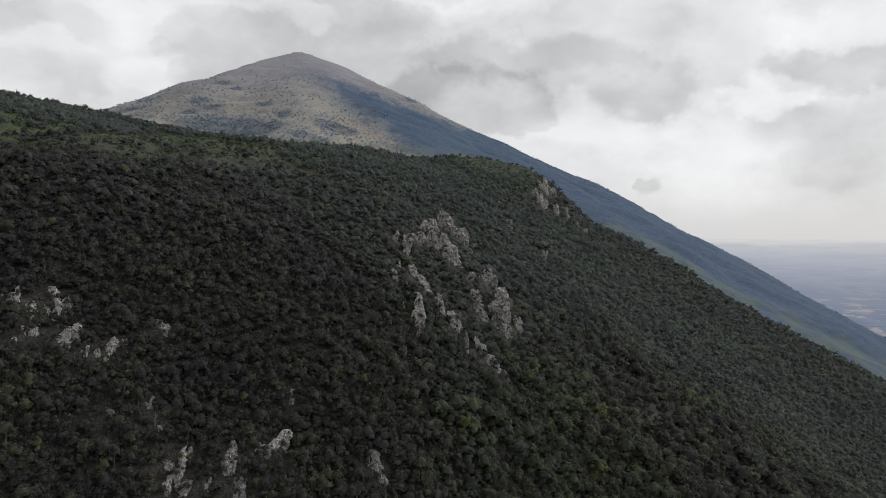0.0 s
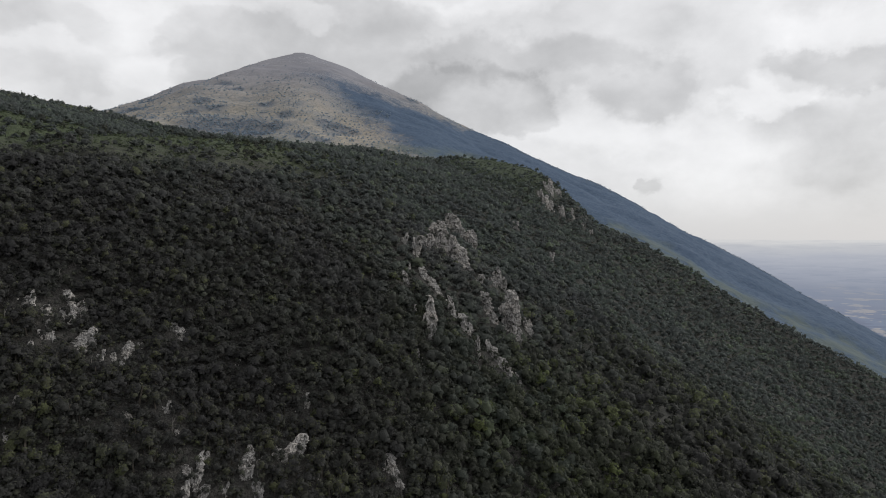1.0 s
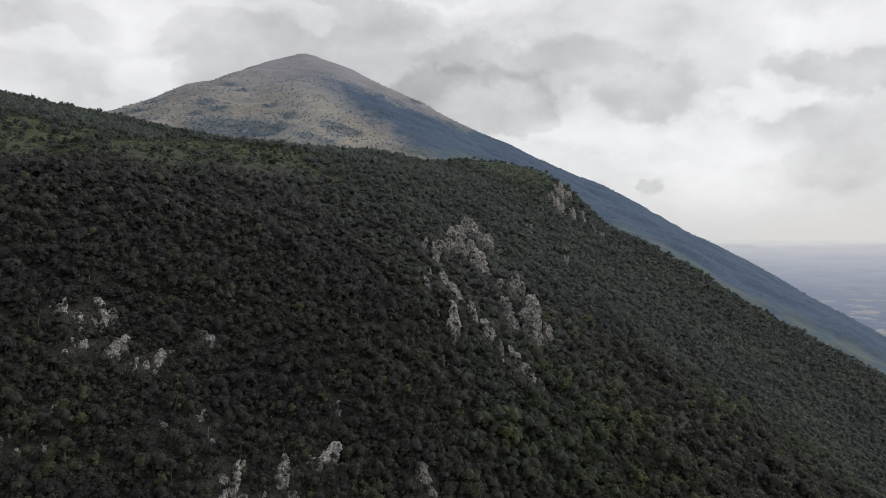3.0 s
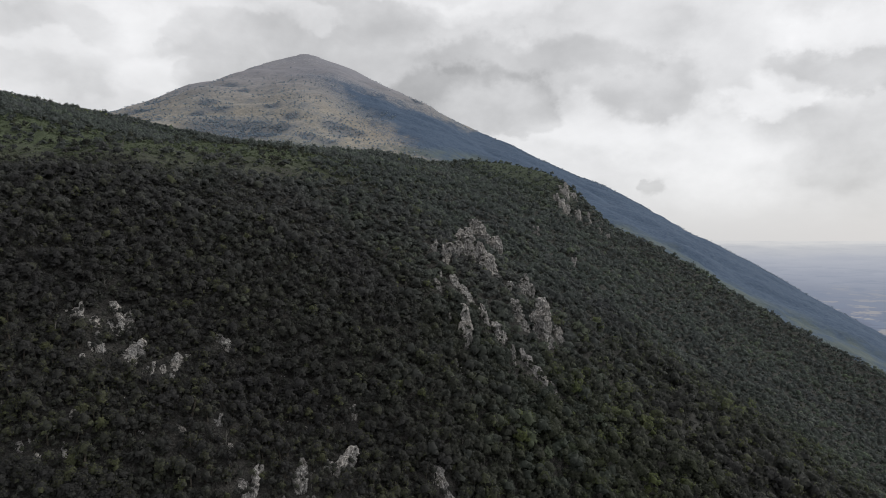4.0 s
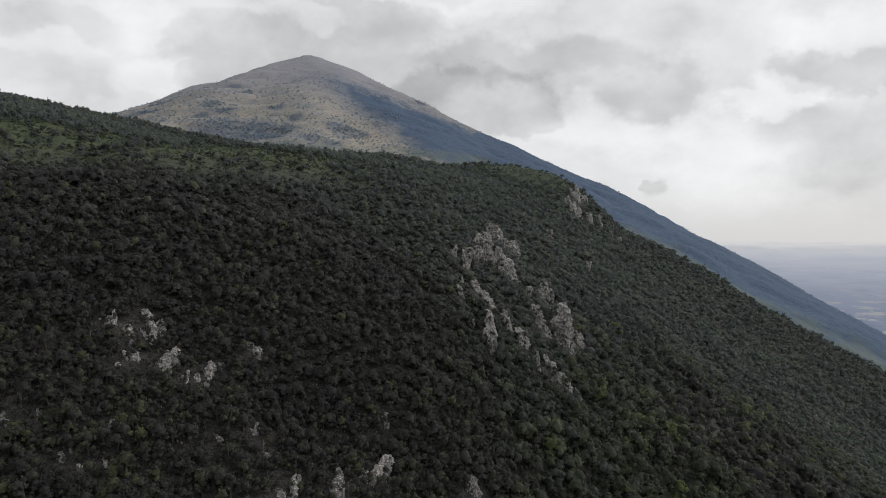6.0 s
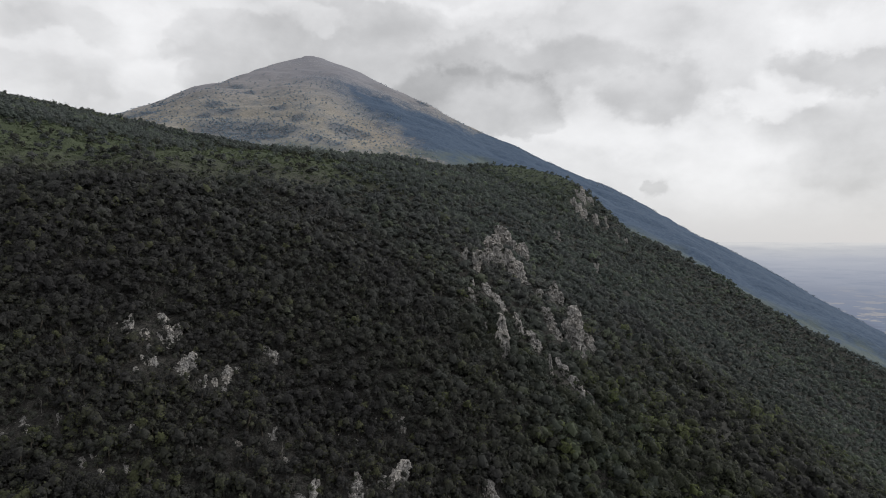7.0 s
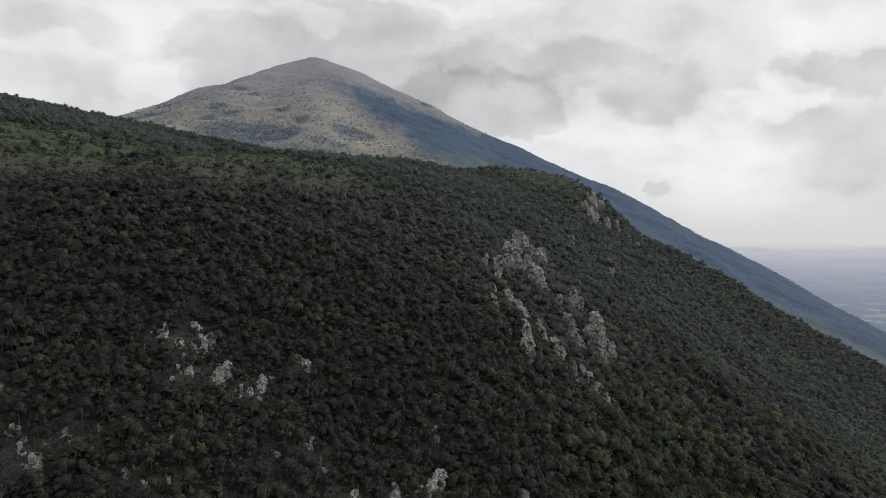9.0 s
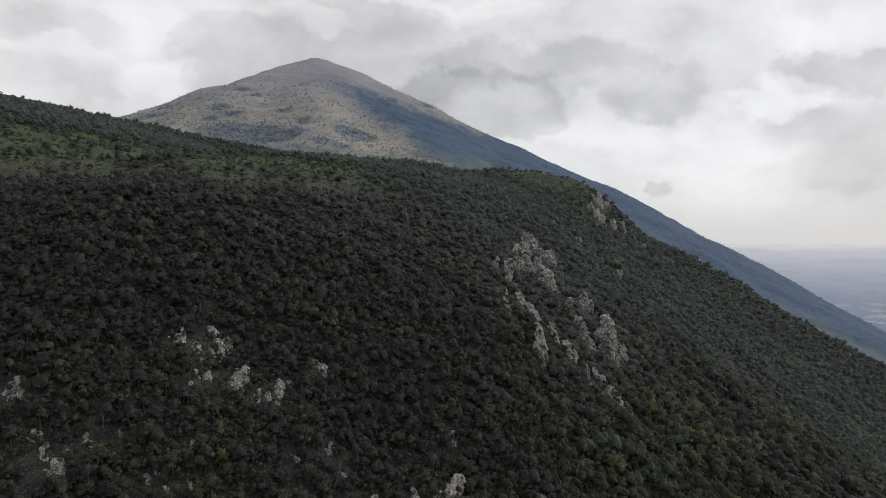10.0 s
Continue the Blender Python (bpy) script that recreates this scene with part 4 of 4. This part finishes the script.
def open_ground(x, y):
    """How open the wood is: 0 closed, 1 bare. The shelf on top is open pasture with single trees."""
    shelf = np.clip((near_height(x, y) - 424) / 8, 0, 1) * np.clip((-(x) - 30) / 60, 0, 1) * np.clip((440 - y) / 70, 0, 1) * np.clip((474 - near_height(x, y)) / 8, 0, 1)
    knoll = np.clip(1.35 - np.hypot((x - 40) / 62, (y - 580) / 48), 0, 1)
    ragged = np.clip(1.02 + 0.20 * waves(x, y, 34, 41) + 0.12 * waves(x, y, 9, 45), 0, 1)
    return np.clip(0.95 * shelf * ragged + 0.95 * knoll, 0, 0.965)


rng = np.random.RandomState(7)
# the nearest trees stand as things of their own, from a handful of grown shapes
shapes = []
for k in range(9):
    one = np.array([1.0])
    r, h = one * rng.uniform(1.5, 2.3), one * rng.uniform(3.0, 4.4)
    leaves = grow(rng, np.zeros((1, 3)), r, h, 11, 420, 0.11, False)
    limbs = []
    for _ in range(4):
        a, up = rng.uniform(0, 2 * np.pi), rng.uniform(0.3, 0.5)
        q = trunk_quads(rng, r * 0.5, h * 0.55, 5)
        limbs.append(q @ np.array(pose(0, 0, 0, 0, 48, math.degrees(a)).to_3x3()).T + np.array([0, 0, up * h[0]]))
    stems = [foliage_mesh(name, [loose(q.reshape(-1, 4, 3), 0, np.zeros(q.shape[0] * q.shape[1]))], [BARK]) for name, q in [("trunk", trunk_quads(rng, r, h, 7))] + [("limb", q) for q in limbs]]
    shapes.append((foliage_mesh("crown", leaves, [LEAF]), stems[0], stems[1:]))


def wood(x0, x1, y0, y1, gap, small, spread_to):
    """Planting spots and crown radii; on deeper soil to the right and higher up the trees grow broader and stand wider apart."""
    x, y = scatter(rng, x0, x1, y0, y1, gap, True)
    rich = 1 + (0.40 * np.clip((x + 45) / 80, 0, 1) + 0.35 * np.clip((x - 40) / 50, 0, 1)) * np.clip((330 - y) / 60, 0, 1)
    radius = girth(rng, len(x), small, spread_to) * rich
    keep = (np.abs(x + 19) < 0.715 * y + 24) & clear_of_rocks(x, y, radius) & (rng.uniform(size=len(x)) > open_ground(x, y)) & (rng.uniform(size=len(x)) < 1.4 / rich**2)
    return x[keep], y[keep], radius[keep]


x, y, radius = wood(-190, 130, 104, 152, 2.0, 0.9, 1.3)
order = np.argsort(y + 0.12 * np.abs(x + 25) + np.where(y < 112, 200, 0))
single, rest = order[:300], order[300:]
for k in single:
    crown_me, trunk_me, limb_mes = shapes[rng.randint(len(shapes))]
    tree = new("broadleaf_tree")
    s = rng.uniform(0.75, 1.12)
    tree.matrix_world = pose(x[k], y[k], float(ground_height(x[k], y[k])), 0, 0, rng.uniform(0, 360)) @ Matrix.Diagonal((s, s, s * rng.uniform(0.85, 1.15), 1))
    tagged(tree, "small dark green broadleaf tree on the stony slope", "tree", "trees on the hillside")
    new("crown", crown_me).parent = tree
    trunk = new("trunk", trunk_me)
    trunk.parent = tree
    for me in limb_mes:
        new("limb", me).parent = trunk


def stand(name, label, x, y, radius, tall, lobes, sprays, size, mats, trunks=True, height=ground_height):
    # drier, paler oak wood takes over on the outer side of the spur; higher up its paleness is painted haze
    dry = (x - 45 + 30 * waves(x, y, 90, 81)) / 45 + 3.2 * np.clip((y - 155) / 100, 0, 1) * (1 + np.clip((-x - 40) / 60, 0, 2)) - 6.5 * np.clip((330 - y + 0.5 * np.clip(x - 40, 0, None)) / 70, 0, 1) * np.clip((x - 5) / 80, 0, 1) > rng.uniform(-1.8, 1.8, len(x)) if HAZY_DRY_LEAF in mats else None
    h = radius * tall * rng.uniform(0.7, 1.5, len(x)) * np.where(rng.uniform(size=len(x)) < 0.12, 1.35, 1.0)
    # the oak wood is coppice: low, wide crowns that close up
    low = np.zeros(len(x)) if dry is None else np.where(dry, 0.08, 0.0)
    radius = radius * (1 + 0.9 * low)
    feet = np.stack([x, y, height(x, y) - low * h], -1)
    ob = new(name, foliage_mesh(name, grow(rng, feet, radius, h, lobes, sprays, size, trunks, dry), mats))
    return tagged(ob, label, "forest", kind="stuff")


stand("forest", "dense dark green broadleaf wood on the lower slope", x[rest], y[rest], radius[rest], 2.0, 6, 92, 0.135, [LEAF, BARK, HAZY_DRY_LEAF])
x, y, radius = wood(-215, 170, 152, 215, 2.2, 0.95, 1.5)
stand("forest", "dense dark green broadleaf wood above the lowest trees", x, y, radius, 2.0, 5, 52, 0.16, [LEAF, BARK, HAZY_DRY_LEAF], False)
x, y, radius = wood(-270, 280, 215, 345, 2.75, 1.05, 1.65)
stand("forest", "dense dark green broadleaf wood on the middle slope", x, y, radius, 1.6, 5, 40, 0.18, [LEAF, BARK, HAZY_DRY_LEAF], False)
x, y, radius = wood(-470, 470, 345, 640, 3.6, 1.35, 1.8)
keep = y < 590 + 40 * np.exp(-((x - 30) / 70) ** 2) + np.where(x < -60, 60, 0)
stand("forest", "dense dark green wood on the upper slope and spur", x[keep], y[keep], radius[keep], 1.6, 2, 14, 0.26, [LEAF, BARK, HAZY_DRY_LEAF], False)

# broad dark trees that crowd into the hollow under the great limestone face
x, y = np.array([-5.6, -8.8, -11.4, -2.6, -7.6, 0.6, -13.2]), np.array([266.5, 263.0, 259.0, 268.5, 259.5, 268.0, 261.0])
stand("forest", "broad dark trees in the hollow under the limestone face", x, y, np.array([2.6, 2.8, 2.3, 2.1, 2.4, 1.8, 1.9]), 1.7, 7, 90, 0.13, [LEAF, BARK])

# single broad trees on the pasture and along the crest
x, y = scatter(rng, -330, 60, 240, 610, 10.5)
keep = (open_ground(x, y) > 0.35) & (x < 0)
x, y = x[keep], y[keep]
stand("pasture_trees", "single broad dark trees on the open pasture", x, y, girth(rng, len(x), 0.6, 1.9), 1.5, 5, 44, 0.17, [SCRUB, BARK])

x, y = scatter(rng, -680, -20, 560, 900, 5.0)
radius = rng.uniform(1.6, 2.9, len(x))
keep = (np.abs(x + 20) < 0.80 * y) & ((y > 625) | (x < -470)) & (near_height(x, y) > 440)
stand("forest", "dark wood on the higher ridge behind the pasture", x[keep], y[keep], radius[keep], 2.1, 1, 10, 0.36, [LEAF, BARK, HAZY_DRY_LEAF], False)


# low scrub fills the gaps between the trees and dots the pasture
def scrub(label, x, y, radius, sprays, low=1.2, leaves=SCRUB, lobes=1, size=0.30):
    ob = stand("scrub", label, x, y, radius, low, lobes, sprays, size, [leaves, BARK], False)
    ob["category"] = "scrub"


x, y = scatter(rng, -190, 160, 104, 235, 1.9, True)
radius = rng.uniform(0.6, 1.2, len(x))
keep = (np.abs(x + 20) < 0.73 * y + 20) & (clear_of_rocks(x, y, radius * 0.5) | (rng.uniform(size=len(x)) < 0.7))
scrub("low green scrub and young growth between the trees", x[keep], y[keep], radius[keep], 18, 2.2, SCRUB, 2, 0.21)
x, y = scatter(rng, -330, 330, 235, 600, 4.2, True)
radius = rng.uniform(0.9, 1.8, len(x))
keep = (np.abs(x + 20) < 0.76 * y + 20) & clear_of_rocks(x, y, radius * 0.5) & (y < 600) & (open_ground(x, y) < 0.5)
scrub("low green scrub under the wood of the middle slope", x[keep], y[keep], radius[keep], 3)
x, y = scatter(rng, -300, 20, 235, 430, 1.5)
radius = 0.25 + 0.8 * rng.uniform(size=len(x)) ** 2.5
keep = (np.abs(x + 20) < 0.76 * y + 20) & (open_ground(x, y) > 0.2) & (waves(x, y, 22, 47) + waves(x, y, 6, 48) > -0.2)
scrub("low juniper and grass tufts on the open pasture", x[keep], y[keep], radius[keep], 4, 0.6, TUFT)
x, y = scatter(rng, -45, 130, 510, 645, 2.8)
keep = open_ground(x, y) > 0.2
scrub("low heath and juniper on the rounded knoll", x[keep], y[keep], rng.uniform(0.4, 1.1, keep.sum()), 5, 0.6, TUFT)
# bushes that root in the cracks and on the ledges of the limestone
ledge = np.array(ROCK_LEDGES)
bush = stand("scrub", "small bushes rooted in cracks of the limestone", ledge[:, 0], ledge[:, 1], rng.uniform(0.4, 1.0, len(ledge)), 1.7, 3, 40, 0.2, [SCRUB, BARK], False, lambda x, y: ledge[:, 2])
bush["category"] = "scrub"

# dead stems that stand pale among the crowns
DEAD_WOOD = []
for k in range(4):
    one = np.array([1.0])
    limbs = [trunk_quads(rng, one, one * 6.0, 5)]
    for _ in range(5):
        q = trunk_quads(rng, one, one * rng.uniform(1.6, 2.6), 4)
        q = q @ np.array(pose(0, 0, 0, 0, rng.uniform(35, 65), rng.uniform(0, 360)).to_3x3()).T + np.array([0, 0, rng.uniform(1.4, 3.2)])
        limbs.append(q)
    DEAD_WOOD.append(foliage_mesh("dead_tree", [loose(q.reshape(-1, 4, 3), 0, np.zeros(q.shape[0] * q.shape[1])) for q in limbs], [DRY_WOOD]))
x, y = scatter(rng, -150, 120, 118, 260, 22)
ok = (np.abs(x + 20) < 0.72 * y) & clear_of_rocks(x, y, np.ones(len(x)))
for px, py in zip(x[ok], y[ok]):
    ob = new("dead_tree", DEAD_WOOD[rng.randint(4)])
    s = rng.uniform(0.75, 1.2)
    ob.matrix_world = pose(px, py, float(ground_height(px, py)), 0, rng.uniform(-6, 6), rng.uniform(0, 360)) @ Matrix.Diagonal((s * 0.36, s * 0.36, s * 0.9, 1))
    tagged(ob, "bare pale dead tree standing among dark crowns", "dead tree", "dead trees on the hillside")

# loose pale stones on the rockier part of the slope
x, y = scatter(rng, -150, 60, 105, 300, 2.4)
rocky = (waves(x, y, 40, 51) + 0.8 * np.exp(-((x + 60) ** 2 / 4000 + (y - 140) ** 2 / 900))) > 0.95
x, y = x[rocky], y[rocky]
n = len(x)
sc = rng.uniform(0.12, 0.5, (n, 1, 1)) ** 1.2 * np.array([1, 0.9, 1.1]) * rng.uniform(0.6, 1.4, (n, 7, 3))
pts = CORE[None] * sc + np.stack([x, y, ground_height(x, y) + 0.15], -1)[:, None, :]
stones = new("loose_stones", foliage_mesh("loose_stones", [loose(pts[:, CORE_FACES].reshape(-1, 3, 3), 0, np.zeros(n * 10))], [LIMESTONE]))
tagged(stones, "loose pale limestone rubble between the trees", "stones", kind="stuff")

# bushes on the dry grass of the mountain
x, y = scatter(rng, -2000, 300, 2000, 3900, 16, True)
on_grass = x + 0.629 * y + 90 * waves(x, y, 300, 61) < 1400
thick = 0.15 + 0.8 * waves(x, y, 260, 63) + 0.9 * np.clip((1040 - mountain_height(x, y)) / 300, -1, 1) - 0.6 * np.clip((x + 420) / 200, 0, 1)
keep = on_grass & (rng.uniform(-0.7, 1.9, len(x)) < thick)


def bushes(label, x, y, radius):
    ob = stand("mountain_bushes", label, x, y, radius, 0.9, 1, 4, 0.5, [HAZED_FAR_LEAF, BARK], False, mountain_height)
    ob["category"] = "bushes"


bushes("scattered dark bushes on the dry grass slope", x[keep], y[keep], rng.uniform(1.6, 6.2, keep.sum()))
# closed copses: the largest behind the pasture, smaller ones higher, a line along the spur's edge
for cx, cy, wide, deep, turn in COPSES:
    n = int(wide * deep / 22)
    r, a = np.sqrt(rng.uniform(size=n)) * (1 + 0.6 * np.abs(rng.normal(size=n))), rng.uniform(0, 2 * np.pi, n)
    ex, ey = wide * r * np.cos(a), deep * r * np.sin(a)
    x, y = cx + ex * math.cos(turn) - ey * math.sin(turn), cy + ex * math.sin(turn) + ey * math.cos(turn)
    keep = waves(x, y, 60, 65) + 0.5 > rng.uniform(-0.6, 0.6, n)
    bushes("dark copse in a fold of the dry grass slope", x[keep], y[keep], rng.uniform(2.5, 6.0, keep.sum()))
# single trees that stand along the crest of the long flank
x = rng.uniform(-500, 1900, 1500)
y = 3480 - 0.5 * x + rng.uniform(-220, 220, 1500)
keep = rng.uniform(size=1500) < 0.15 + 0.85 * np.clip((x + 350) / 500, 0, 1)
ridge = stand("ridge_trees", "small trees blued by haze along the crest of the long flank", x[keep], y[keep], rng.uniform(1.8, 4.2, keep.sum()), 1.3, 2, 8, 0.4, [HAZED_RIDGE_LEAF, BARK], False, mountain_height)
ridge["category"] = "trees"
